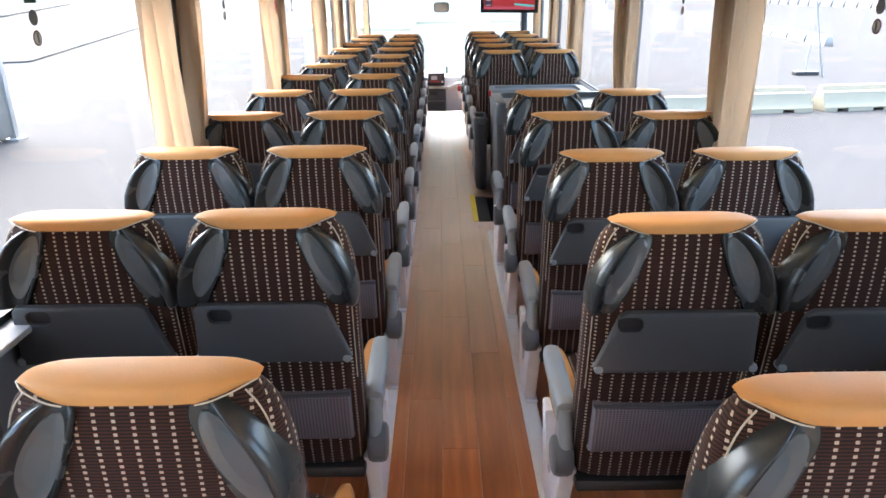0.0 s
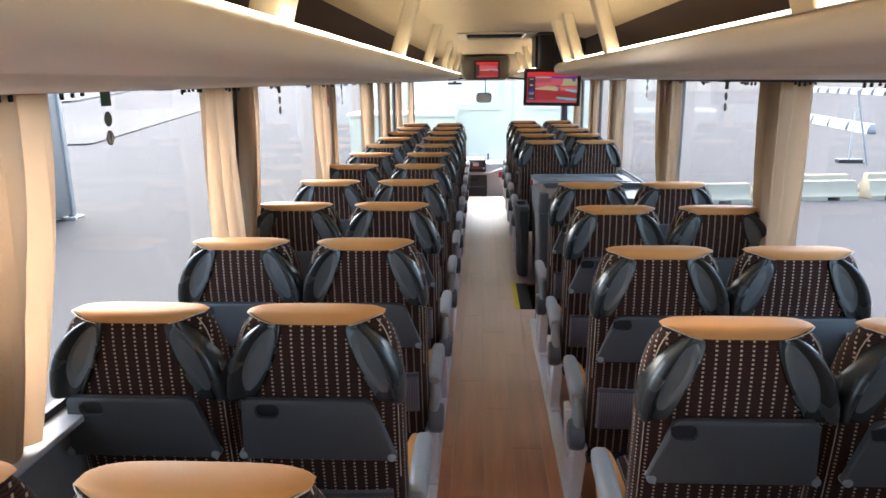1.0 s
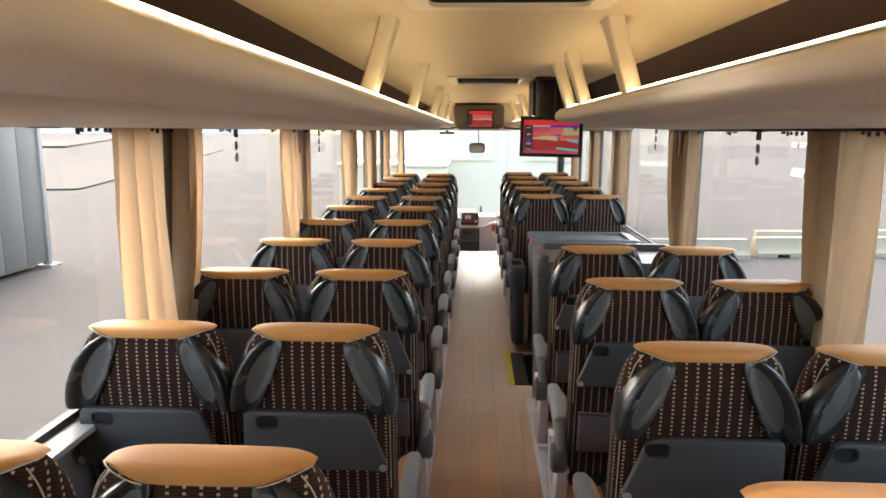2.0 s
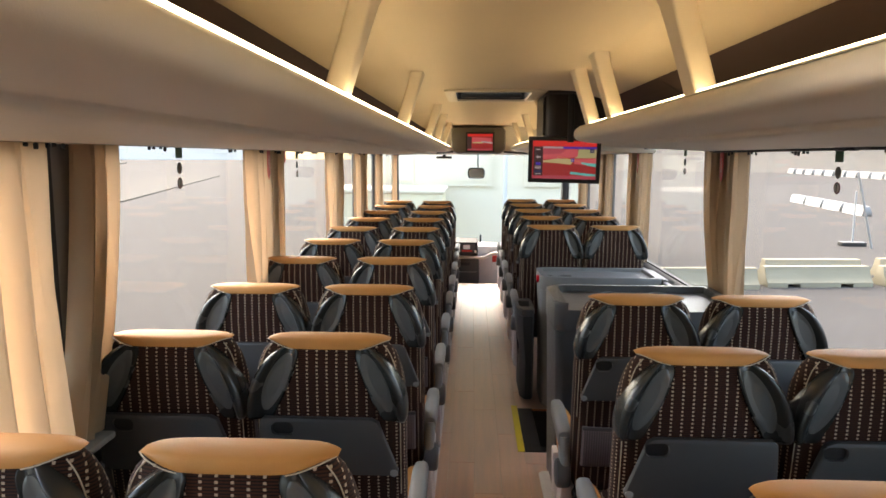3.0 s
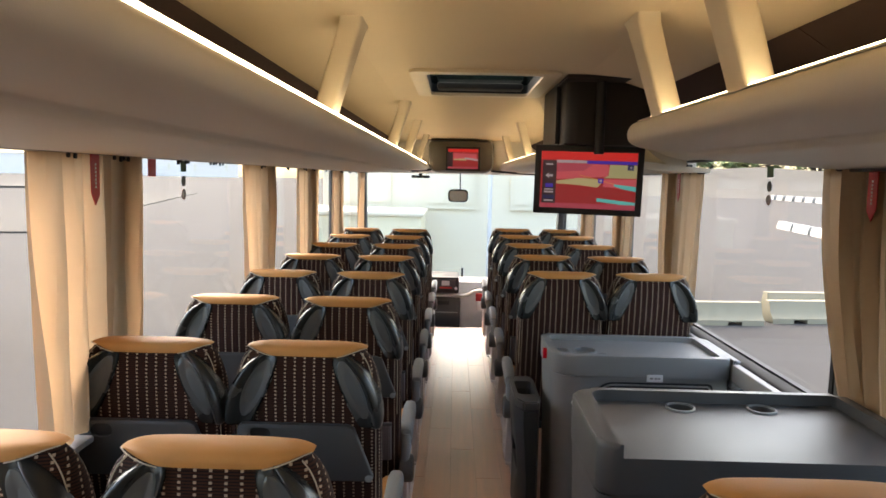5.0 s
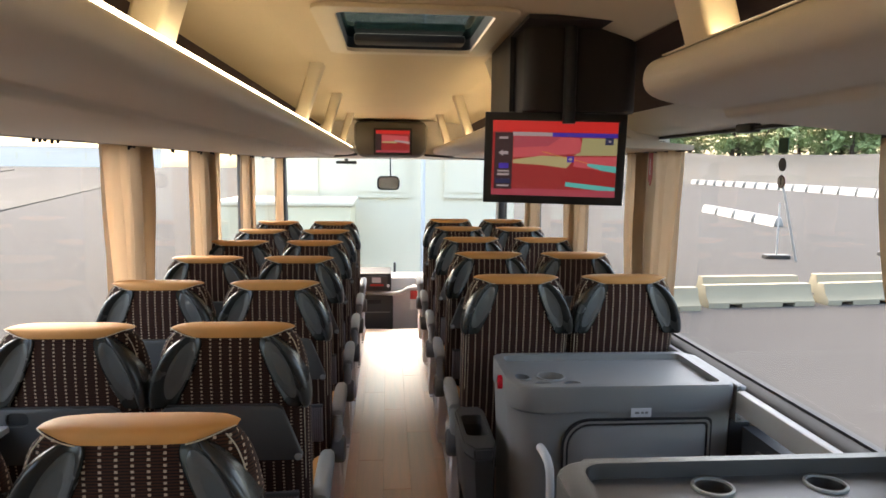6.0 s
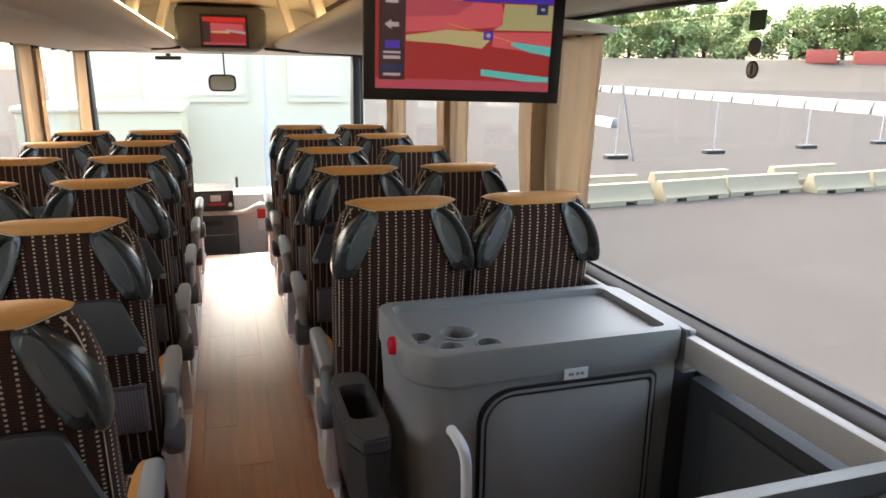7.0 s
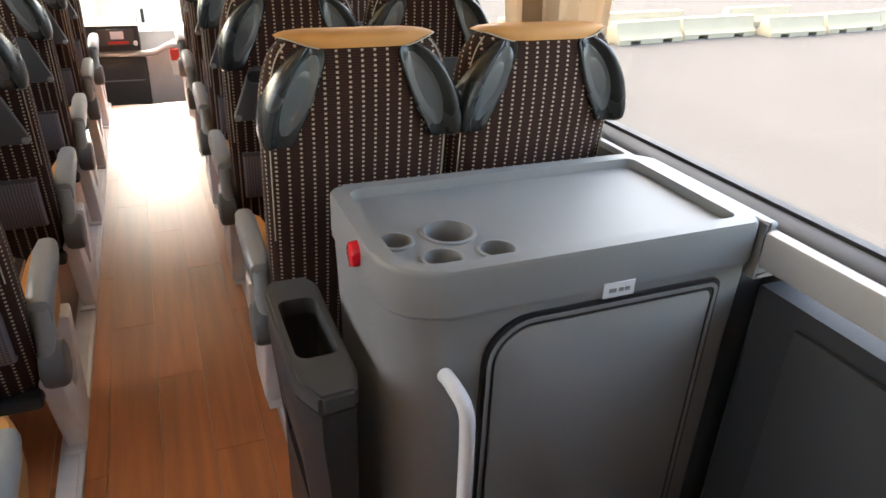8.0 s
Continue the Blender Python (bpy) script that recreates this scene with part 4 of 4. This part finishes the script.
# stairwell door lining on the wall side
structure("door_lining", box_bm(1.15, 1.26, WELL_Y0 + 0.002, WELL_Y1 - 0.002, -0.89, 0.74), WELL, "dark middle door lining", "door")
structure("door_ledge", box_bm(1.117, 1.149, WELL_Y0 - 0.06, 5.626, 0.790, 0.8675, 0.006), SILL, "pale grey ledge over the middle door", "ledge", True)
structure("door_panel", box_bm(1.135, 1.1495, WELL_Y0 + 0.03, 5.52, -0.8, 0.70, 0.006), mat("door_grey", (0.036, 0.037, 0.039), 0.6, vary=0.15), "dark grey door panel", "panel", True)

# ---- monitor at the middle ----
SC = {"red": (0.72, 0.03, 0.03), "deep": (0.36, 0.030, 0.035), "pink": (0.62, 0.10, 0.13), "beige": (0.48, 0.42, 0.22), "cyan": (0.10, 0.52, 0.52), "blue": (0.06, 0.03, 0.42),
      "panel": (0.045, 0.022, 0.028), "rose": (0.45, 0.07, 0.11), "grey": (0.42, 0.36, 0.40), "orange": (0.7, 0.35, 0.05), "navy": (0.02, 0.03, 0.10), "olive": (0.40, 0.38, 0.20)}
SC = {k: glow("screen_" + k, v, 0.068) for k, v in SC.items()}


def monitor(name, w, h, d, m, label, shapes, bezel):
    """A flat monitor whose picture is made of plain coloured shapes; x runs right, z up, from its centre."""
    t = thing(name, label, "monitor", m=m)
    part("casing", box_bm(-w / 2, w / 2, 0, d, -h / 2, h / 2, 0.008), BLACK, t, "black plastic casing")
    part("bezel", cut(box_bm(-w / 2, w / 2, -0.010, -0.0005, -h / 2, h / 2, 0.003), box_bm(-w / 2 + bezel, w / 2 - bezel, -0.05, 0.05, -h / 2 + bezel, h / 2 - bezel)), BLACK, t, "black bezel")
    sw, sh = w - 2 * bezel, h - 2 * bezel
    for k, (col, pts) in enumerate(shapes):
        y = -0.0012 - 0.0004 * k
        part("screen_area", prism([((px - 0.5) * sw, (0.5 - pz) * sh) for px, pz in pts], "y", y - 0.0003, y), SC[col], t)
    return t


def rect(x0, x1, y0, y1):
    return [(x0, y0), (x1, y0), (x1, y1), (x0, y1)]


MAP = [("deep", rect(0, 1, 0, 1)), ("red", rect(0, 1, 0, 0.145)), ("grey", rect(0.16, 0.5, 0.15, 0.20)), ("blue", rect(0.48, 1, 0.15, 0.205)),
       ("pink", [(0.17, 0.20), (0.70, 0.215), (0.72, 0.30), (0.70, 0.42), (0.45, 0.46), (0.17, 0.49)]), ("rose", [(0.17, 0.20), (0.55, 0.21), (0.45, 0.33), (0.17, 0.36)]),
       ("olive", [(0.72, 0.215), (1, 0.215), (1, 0.44), (0.66, 0.45), (0.71, 0.40)]), ("beige", [(0.17, 0.52), (0.40, 0.46), (0.60, 0.47), (0.655, 0.52), (0.60, 0.62), (0.40, 0.585), (0.17, 0.57)]),
       ("pink", [(0.66, 0.47), (1, 0.455), (1, 0.66), (0.80, 0.62), (0.66, 0.60)]), ("cyan", [(0.77, 0.55), (1, 0.585), (1, 0.67), (0.88, 0.64), (0.77, 0.585)]),
       ("cyan", [(0.60, 0.805), (1, 0.865), (1, 0.935), (0.60, 0.865)]), ("orange", [(0.40, 0.40), (0.63, 0.49), (0.63, 0.497), (0.40, 0.408)]), ("orange", [(0.66, 0.50), (0.78, 0.55), (0.78, 0.557), (0.66, 0.508)]),
       ("rose", rect(0, 1, 0.91, 1)), ("panel", rect(0.02, 0.165, 0.16, 0.92)), ("blue", rect(0.605, 0.66, 0.46, 0.54)), ("grey", [(0.615, 0.50), (0.633, 0.475), (0.65, 0.50), (0.633, 0.525)]),
       ("grey", rect(0.055, 0.125, 0.215, 0.245)), ("grey", [(0.05, 0.43), (0.088, 0.385), (0.088, 0.41), (0.13, 0.41), (0.13, 0.45), (0.088, 0.45), (0.088, 0.475)]),
       ("blue", rect(0.055, 0.135, 0.57, 0.64)), ("grey", rect(0.045, 0.14, 0.665, 0.685)), ("grey", rect(0.045, 0.14, 0.705, 0.735)), ("navy", rect(0.03, 0.155, 0.78, 0.84)), ("grey", rect(0.045, 0.14, 0.86, 0.885)),
       ("navy", rect(0.90, 0.965, 0.205, 0.30)), ("grey", rect(0.925, 0.945, 0.24, 0.265))]
TVM = Matrix.Translation((0.472, 5.665, 1.641)) @ pose(0, 0, 0, 3, 0.8, -9)
monitor("ceiling_monitor", 0.452, 0.292, 0.055, TVM, "black monitor showing a red map on a ceiling bracket", MAP, 0.026)
br = thing("monitor_bracket", "dark brown monitor bracket box under the ceiling", "bracket")
part("bracket_box", prism(rounded(0.365, 0.73, 5.62, 5.98, 0.05), "z", 1.79, TOP + 0.0, 0.01), SHADOWBROWN, br)
part("pole", disc_bm(0.50, 5.60, 1.90, 0.02, 0.30), BLACK, br, "black pole")
part("side_plate", box_bm(0.345, 0.362, 5.80, 6.22, 1.80, TOP - 0.001), BLACK, br, "black side plate")
part("ceiling_plate", box_bm(0.345, 0.73, 5.50, 6.22, TOP - 0.014, TOP - 0.0005, 0.003), SHADOWBROWN, br, "dark ceiling plate")

# ---- front of the coach ----
fm = thing("front_monitor_housing", "grey rounded housing over the windscreen", "housing")
rings = []
for y, k in ((10.02, 0.86), (10.04, 0.95), (10.12, 1.0), (10.45, 1.0)):
    rings.append([(-0.035 + x * k, y, 1.865 + z * k) for x, z in rounded(-0.345, 0.345, -0.165, 0.175, (0.10, 0.10, 0.06, 0.06), 6)])
part("housing", loft(rings), mat("housing_grey", (0.11, 0.10, 0.085), 0.55), fm)
FR = [("deep", rect(0, 1, 0, 1)), ("red", rect(0, 1, 0, 0.15)), ("pink", [(0.18, 0.2), (0.95, 0.25), (0.95, 0.55), (0.18, 0.5)]), ("beige", [(0.18, 0.5), (0.6, 0.48), (0.62, 0.58), (0.18, 0.56)]),
      ("grey", [(0.55, 0.42), (1, 0.5), (1, 0.6), (0.55, 0.5)]), ("panel", rect(0, 0.16, 0.16, 0.95)), ("rose", rect(0, 1, 0.9, 1))]
monitor("front_monitor", 0.36, 0.25, 0.03, Matrix.Translation((-0.015, 10.005, 1.845)), "small red screen in the front housing", FR, 0.022)
wsn = tagged(new("windscreen"), "wide clear windscreen of the coach", "windscreen", kind="structure")
pw = part("pane", prism([(11.28, 0.30), (11.285, 0.30), (11.115, 1.70), (11.11, 1.70)], "x", -1.17, 1.17), GLASS, wsn, "clear glass")
pw.visible_shadow = False
part("pillar", prism([(11.10, 0.28), (11.32, 0.28), (11.14, 1.74), (11.0, 1.74)], "x", -1.25, -1.165, 0.01), RUBBER, wsn, "black windscreen pillar")
part("pillar", prism([(11.10, 0.28), (11.32, 0.28), (11.14, 1.74), (11.0, 1.74)], "x", 1.165, 1.25, 0.01), RUBBER, wsn, "black windscreen pillar")
part("lower_frame", box_bm(-1.2, 1.2, 11.2, 11.33, 0.22, 0.3, 0.01), RUBBER, wsn)
structure("front_header", join(prism([(10.35, 2.06), (10.35, 1.725), (10.7, 1.69), (11.12, 1.695), (11.2, 1.75), (11.2, 2.16), (10.3, 2.16)], "x", -1.27, 1.27)), RACK, "beige panel over the windscreen", "header", True)
structure("wall_front", box_bm(-1.27, 1.27, 11.33, 11.40, -0.6, 0.3), RUBBER, "front wall below the windscreen", "wall")
for sx in (-1, 1):
    structure("header_trim", tube(smooth_path([(sx * 0.33 - 0.03, 10.33, 1.728), (sx * 0.55, 10.335, 1.712), (sx * 0.85, 10.34, 1.700), (sx * 1.15, 10.345, 1.688)], 4), 0.011, 8), RUBBER, "black rubber trim along the front header", "trim", True)
sv = thing("windscreen_sensor", "small grey sensor box at the windscreen's upper edge", "sensor")
part("case", box_bm(-0.62, -0.40, 11.02, 11.08, 1.635, 1.668, 0.008), TRAY, sv)
part("stalk", box_bm(-0.53, -0.49, 11.05, 11.08, 1.6685, 1.692), BLACK, sv)
mi = thing("rear_view_mirror", "black interior mirror hanging over the windscreen", "mirror")
part("stem", tube([(-0.035, 10.62, 1.71), (-0.033, 10.62, 1.56), (-0.03, 10.62, 1.50)], 0.007, 8), BLACK, mi)
part("shell", prism([(-0.055 + x, 1.443 + z) for x, z in rounded(-0.115, 0.115, -0.072, 0.072, 0.045, 6)], "y", 10.58, 10.64, 0.018, 3), BLACK, mi)
mg = bpy.data.materials.new("mirror_glass")
mg.use_nodes = True
mg.node_tree.nodes["Principled BSDF"].inputs["Metallic"].default_value = 1
mg.node_tree.nodes["Principled BSDF"].inputs["Roughness"].default_value = 0.08
mg.node_tree.nodes["Principled BSDF"].inputs["Base Color"].default_value = (0.32, 0.33, 0.33, 1)
part("mirror_face", prism([(-0.055 + x, 1.443 + z) for x, z in rounded(-0.10, 0.10, -0.058, 0.058, 0.036, 6)], "y", 10.576, 10.5795), mg, mi, "mirror face")

da = thing("dashboard", "grey driver's dashboard under the windscreen", "dashboard")
part("dash_top", prism([(10.75, 0.20), (11.19, 0.20), (11.19, 0.42), (10.95, 0.46), (10.8, 0.42)], "x", -1.19, 1.19, 0.02), LABELGREY, da)
part("instrument_hood", prism([(10.50, 0.33), (10.82, 0.33), (10.85, 0.50), (10.72, 0.55), (10.52, 0.51)], "x", -0.95, -0.02, 0.02), BLACK, da, "black instrument hood")
part("instrument_face", box_bm(-0.30, -0.06, 10.492, 10.499, 0.375, 0.49), TRAY, da)
part("display", box_bm(-0.22, -0.13, 10.4865, 10.4915, 0.42, 0.475, 0.002, 1), LABELGREY, da, "pale display")
part("red_marks", box_bm(-0.24, -0.10, 10.4865, 10.4915, 0.385, 0.405, 0.002, 1), REDPLASTIC, da)
part("knob", disc_bm(-0.055, 10.48, 0.39, 0.016, 0.03, "y"), WHITE, da)
lo = thing("front_partition", "dark grey low cabinet with pale handrail at the front step", "cabinet")
part("dark_front", box_bm(-0.42, -0.005, 10.60, 10.9, -0.42, 0.27, 0.012), TRAY, lo)
part("recess", box_bm(-0.28, -0.13, 10.590, 10.599, 0.18, 0.225), BLACK, lo)
part("seam", box_bm(-0.36, -0.03, 10.592, 10.5995, 0.085, 0.093), ARM, lo)
part("pale_side", prism([(0.0, -0.42), (0.30, -0.42), (0.30, 0.33), (0.22, 0.36), (0.10, 0.30), (0.0, 0.28)], "y", 10.61, 10.9, 0.01), LABELGREY, lo, "pale grey side panel")
part("handrail", tube(smooth_path([(-0.40, 10.585, 0.30), (-0.10, 10.58, 0.295), (0.06, 10.575, 0.295), (0.16, 10.57, 0.345), (0.26, 10.57, 0.35)], 4), 0.022, 10), WHITE, lo, "white handrail")
part("dark_edge", box_bm(0.255, 0.31, 10.59, 10.609, -0.42, 0.10), BLACK, lo)
ex = thing("red_box", "small red and white box at the front partition", "box")
part("red_half", box_bm(0.175, 0.25, 10.52, 10.56, 0.24, 0.33, 0.008), REDPLASTIC, ex)
part("white_half", box_bm(0.18, 0.25, 10.525, 10.56, 0.13, 0.238, 0.008), WHITE, ex)
pk = thing("dash_camera", "small black device standing on the dashboard", "device")
part("stand", box_bm(0.005, 0.03, 11.0, 11.03, 0.45, 0.56, 0.004), BLACK, pk)

# ---- outside ----
GROUND = -1.5
bm = bmesh.new()
bmesh.ops.create_grid(bm, x_segments=8, y_segments=8, size=900, matrix=Matrix.Translation((0, 0, GROUND)))
tagged(part("ground", bm, ASPHALT, None, "pale worn asphalt of a wide parking yard", False), "pale worn asphalt of a wide parking yard", "ground", kind="structure")


def concrete_barrier(m, length, height=0.50):
    b = thing("concrete_barrier", "low cream concrete road barrier on the asphalt", "barrier", "concrete barriers", m)
    prof = [(-0.28, 0), (-0.28, 0.12), (-0.15, 0.24), (-0.10, height), (0.10, height), (0.15, 0.24), (0.28, 0.12), (0.28, 0)]
    body = prism(prof, "x", -length / 2, length / 2, 0.02)
    for sx in (-0.25, 0.25):
        body = cut(body, box_bm(sx * length - 0.16, sx * length + 0.16, -0.5, 0.5, -0.1, 0.09))
    part("block", body, CONCRETE, b)


rnd = random.Random(5)
x = 4.2
while x < 24:
    L = rnd.choice((2.1, 2.5, 2.7))
    concrete_barrier(pose(x + L / 2, 18.55 + 0.09 * (x - 7) + rnd.uniform(-0.25, 0.3), GROUND, 0, 0, 5 + rnd.uniform(-3, 3)), L)
    x += L + rnd.uniform(0.12, 0.35)
for x, y, a in ((9.0, 19.9, 4), (12.2, 20.3, 5), (16.5, 20.7, 6)):
    concrete_barrier(pose(x, y, GROUND, 0, 0, a), 2.6)


def white_block(m):
    b = thing("white_barrier", "white plastic road barrier block", "barrier", "white barriers", m)
    part("block", prism([(-0.35, 0), (-0.3, 0.35), (-0.18, 0.95), (0.18, 0.95), (0.3, 0.35), (0.35, 0)], "x", -1.0, 1.0, 0.05), WHITEBLOCK, b)


for k in range(24):
    f = k / 23
    m = pose(70 - 18 * f + 3 * math.sin(3 * f), 156 - 112 * f, GROUND, 0, 0, 81) @ Matrix.Diagonal((2.13, 1.6, 1.15, 1))
    white_block(m)
for k in range(1, 5):
    white_block(pose(21.6 + 0.55 * k, 38.5 + 3.5 * k, GROUND, 0, 0, 82) @ Matrix.Diagonal((1.46, 0.8, 0.58, 1)))


def fence_post(x, y, h=2.0, lean=0.0):
    p = thing("fence_post", "thin galvanised fence post on a flat base", "post", "fence posts", pose(x, y, GROUND, 0, lean, 0))
    part("pole", disc_bm(0, 0, h / 2, 0.03, h, "z", 8), STEEL, p)
    part("base", prism(rounded(-0.45, 0.45, -0.22, 0.22, 0.1), "z", 0, 0.14, 0.02), BLACK, p, "dark base block")


for x, y in ((13.9, 27), (18.9, 27.8), (24.6, 28.8), (30, 29.8), (36, 31)):
    fence_post(x, y)
lp = thing("leaning_pole", "white pole leaning over a fence base", "pole", m=pose(14.15, 26.2, GROUND, 0, -14, 0))
part("pole", disc_bm(0, 0, 1.4, 0.045, 2.8, "z", 8), WHITEBLOCK, lp)

# kerb islands to the other side
for x, y, L, w, a, h in ((-34.5, 72, 76, 8.0, 104.6, 0.09), (-115, 203, 190, 12.0, 113.8, 0.35)):
    structure("kerb_island", prism(rounded(-L / 2, L / 2, -w / 2, w / 2, 0.5), "z", 0, h), KERB, "dull grey kerbed island in the yard", "kerb").matrix_basis = pose(x, y, GROUND, 0, 0, a)
# dark panelled container with a pale corner post
ct = thing("dark_container", "dark grey panelled container with a white corner post", "container", m=pose(-10.1, 16.0, GROUND, 0, 0, 90))
panel_bm = []
for k in range(16):
    panel_bm.append(box_bm(-0.75 * (k + 1), -0.75 * k - 0.012, -0.04, 0.0, 0.15, 3.4, 0.01))
part("side_panel", join(*panel_bm), GREYVAN, ct)
part("body", box_bm(-12, -0.05, 0.0, 2.4, 0.1, 3.5), GREYVAN, ct)
part("corner_post", box_bm(-0.05, 0.09, -0.08, 0.08, 0.0, 3.6, 0.01), WHITEBLOCK, ct, "white corner post")
part("foot", box_bm(-0.18, 0.22, -0.2, 0.2, 0.0, 0.06), WHITEBLOCK, ct)

# distance: earth bank, trees, pale buildings ahead
bk = bmesh.new()
rows = []
for i in range(60):
    f = i / 59
    x, y = 20 + 240 * f, 210 - 120 * f + 12 * math.sin(5 * f)
    hgt = 7.6 + 1.0 * noise.noise(Vector((i * 0.3, 2, 0)))
    rows.append([bk.verts.new(v) for v in ((x, y - 30, GROUND), (x, y - 4, GROUND + hgt * 0.72), (x + 2, y + 2, GROUND + hgt), (x + 12, y + 40, GROUND + hgt))])
for a, b in zip(rows, rows[1:]):
    for j in range(3):
        bk.faces.new((a[j], b[j], b[j + 1], a[j + 1]))
structure("earth_bank", bk, EARTH, "low brown earth bank at the edge of the yard", "bank", True)


def tree(seed, leaf):
    """A broad tree: tapered trunk, limbs and a crown of many small leaf clumps."""
    r = random.Random(seed)
    t = thing("tree", "broad green leafy tree beyond the yard", "tree", "far trees")
    trunk = tube([(0, 0, 0), (0.1, 0, 1.5), (0.0, 0.15, 3.4), (0.1, 0.1, 5.5)], [0.3, 0.24, 0.18, 0.06], 8)
    tips = []
    limbs = []
    for k in range(9):
        a = k * 2.4 + r.random()
        z0 = 0.7 + 0.42 * k
        L = r.uniform(1.6, 3.0)
        tip = Vector((math.cos(a) * L, math.sin(a) * L, z0 + r.uniform(0.3, 1.4)))
        limbs.append(tube([(0, 0, z0), tip * 0.5 + Vector((0, 0, z0 * 0.45)), tip], [0.11, 0.07, 0.03], 6))
        tips.append(tip)
    part("trunk", join(trunk, *limbs), BARK, t, "brown trunk and limbs")
    tips += [Vector((r.uniform(-1, 1), r.uniform(-1, 1), r.uniform(4.5, 6.6))) for _ in range(6)]
    verts, faces = [], []
    for tip in tips:
        for _ in range(190):
            d = Vector((r.gauss(0, 1), r.gauss(0, 1), r.gauss(0, 0.8)))
            c = tip + d.normalized() * 1.25 * r.random() ** 0.45
            u = Vector((r.gauss(0, 1), r.gauss(0, 1), r.gauss(0, 1))).normalized()
            w = u.orthogonal().normalized()
            s = r.uniform(0.13, 0.27)
            i = len(verts)
            verts += [c + u * s, c + w * s * 0.7, c - u * s, c - w * s * 0.7]
            faces.append((i, i + 1, i + 2, i + 3))
    me = bpy.data.meshes.new("crown")
    me.from_pydata([tuple(v) for v in verts], [], faces)
    me.materials.append(leaf)
    crown = new("crown", me)
    crown.parent = t
    crown["label"] = "many small green leaves"
    return t


TREES = [tree(3, LEAF), tree(8, LEAF2), tree(13, LEAF)]
for t in TREES:
    t.matrix_basis = pose(60, 150, GROUND)
r = random.Random(21)
first = set()
for i in range(64):
    f = i / 63
    x, y = 10 + 265 * f + r.uniform(-4, 4), 226 - 122 * f + 12 * math.sin(5 * f) + r.uniform(-4, 14)
    m = pose(x, y + 4, GROUND + 6.6, 0, 0, r.uniform(0, 360))
    k = r.randrange(3)
    s = r.uniform(1.8, 2.6)
    if k not in first:
        first.add(k)
        TREES[k].scale = (s, s, s)
        TREES[k].matrix_basis = m @ Matrix.Diagonal((s, s, s, 1))
    else:
        copy_thing(TREES[k], m)


def red_container(x, y, z, w):
    """A ribbed red container, seen far off beyond the yard."""
    b = thing("red_container", "bright red container far off on the bank", "container", "red containers", pose(x, y, z, 0, 0, -45) @ Matrix.Diagonal((1.6, 1.6, 2.0, 1)))
    red = mat("red_container_paint", (0.36, 0.075, 0.055), 0.6)
    part("body", box_bm(-w / 2, w / 2, 0, 2.4, 0, 1.7, 0.03), red, b)
    for k in range(5):
        part("rib", box_bm(-w / 2 + w * (k + 0.4) / 5, -w / 2 + w * (k + 0.6) / 5, -0.06, -0.001, 0.15, 1.6), red, b)


red_container(147.5, 151, GROUND + 6.6, 4.5)
red_container(157, 144, GROUND + 6.2, 5.5)


def hall(m, w, d, h, material, bays, label):
    """A plain hall with a flat roof edge and a row of tall windows."""
    b = thing("hall_building", label, "building", "", m)
    part("wall", box_bm(-w / 2, w / 2, 0, d, 0, h), material, b)
    part("roof", box_bm(-w / 2 - 0.03 * h, w / 2 + 0.03 * h, -0.03 * h, d + 0.03 * h, h, h + 0.05 * h, 0.05), PALEWALL, b)
    for k in range(bays):
        xx = -w / 2 + w * (k + 0.5) / bays
        wdw = part("window", box_bm(xx - w / bays * 0.3, xx + w / bays * 0.3, -0.08, -0.005, h * 0.35, h * 0.75), PALEWALL, b)
        part("window_pane", box_bm(xx - w / bays * 0.26, xx + w / bays * 0.26, -0.11, -0.081, h * 0.37, h * 0.73), material, wdw)


# upper wall stays unseen; its height holds back sky mirrored in the floor
hall(pose(-0.2, 20, GROUND), 6.4, 8, 6.8, PALEWALL, 3, "pale hall facade ahead of the coach")
hall(pose(-2.1, 17.4, GROUND), 2.6, 2.2, 2.3, PALEWALL2, 2, "cream low building ahead of the coach")
# added hall, no known building: fills the vague pale distance over the yard
hall(pose(-330, 520, GROUND, 0, 0, 32), 330, 30, 15, GREYHALL, 7, "added long pale grey hall closing the horizon far beyond the yard")
pp = thing("lamp_post", "tall grey lamp post ahead of the coach", "post", m=pose(0.75, 19.2, GROUND))
part("mast", tube([(0, 0, 0), (0, 0, 7.5)], [0.055, 0.035], 10), LABELGREY, pp)
part("lamp_head", box_bm(-0.1, 0.9, -0.12, 0.12, 7.45, 7.6, 0.03), STEEL, pp)

# ---- floor planks ----
PLK = {}


def plank_mesh(w, l):
    key = (round(w, 4), round(l, 4))
    if key not in PLK:
        b = box_bm(-w / 2, w / 2, -l / 2, l / 2, -0.0118, 0.0, 0.0009, 1)
        me = bpy.data.meshes.new("plank")
        b.to_mesh(me)
        b.free()
        me.materials.append(PLANK)
        PLK[key] = me
    return PLK[key]


WP, LP = 0.1405, 1.15
for c in range(-8, 9):
    xc = c * WP - 0.012
    y = Y0 + (c % 3) * -0.4
    while y < STEP_Y:
        a, b = max(y, Y0), min(y + LP, STEP_Y)
        y += LP
        if b - a < 0.05:
            continue
        pieces = [(a, b)]
        if xc + WP / 2 > WELL_X - 0.02:
            pieces = [(p, q) for p, q in ((a, min(b, WELL_Y0)), (max(a, WELL_Y1), b)) if q - p > 0.02]
        for p, q in pieces:
            ob = new("plank", plank_mesh(WP - 0.0006, q - p - 0.0006))
            ob.location = (xc, (p + q) / 2, 0)
            ob.parent = floor
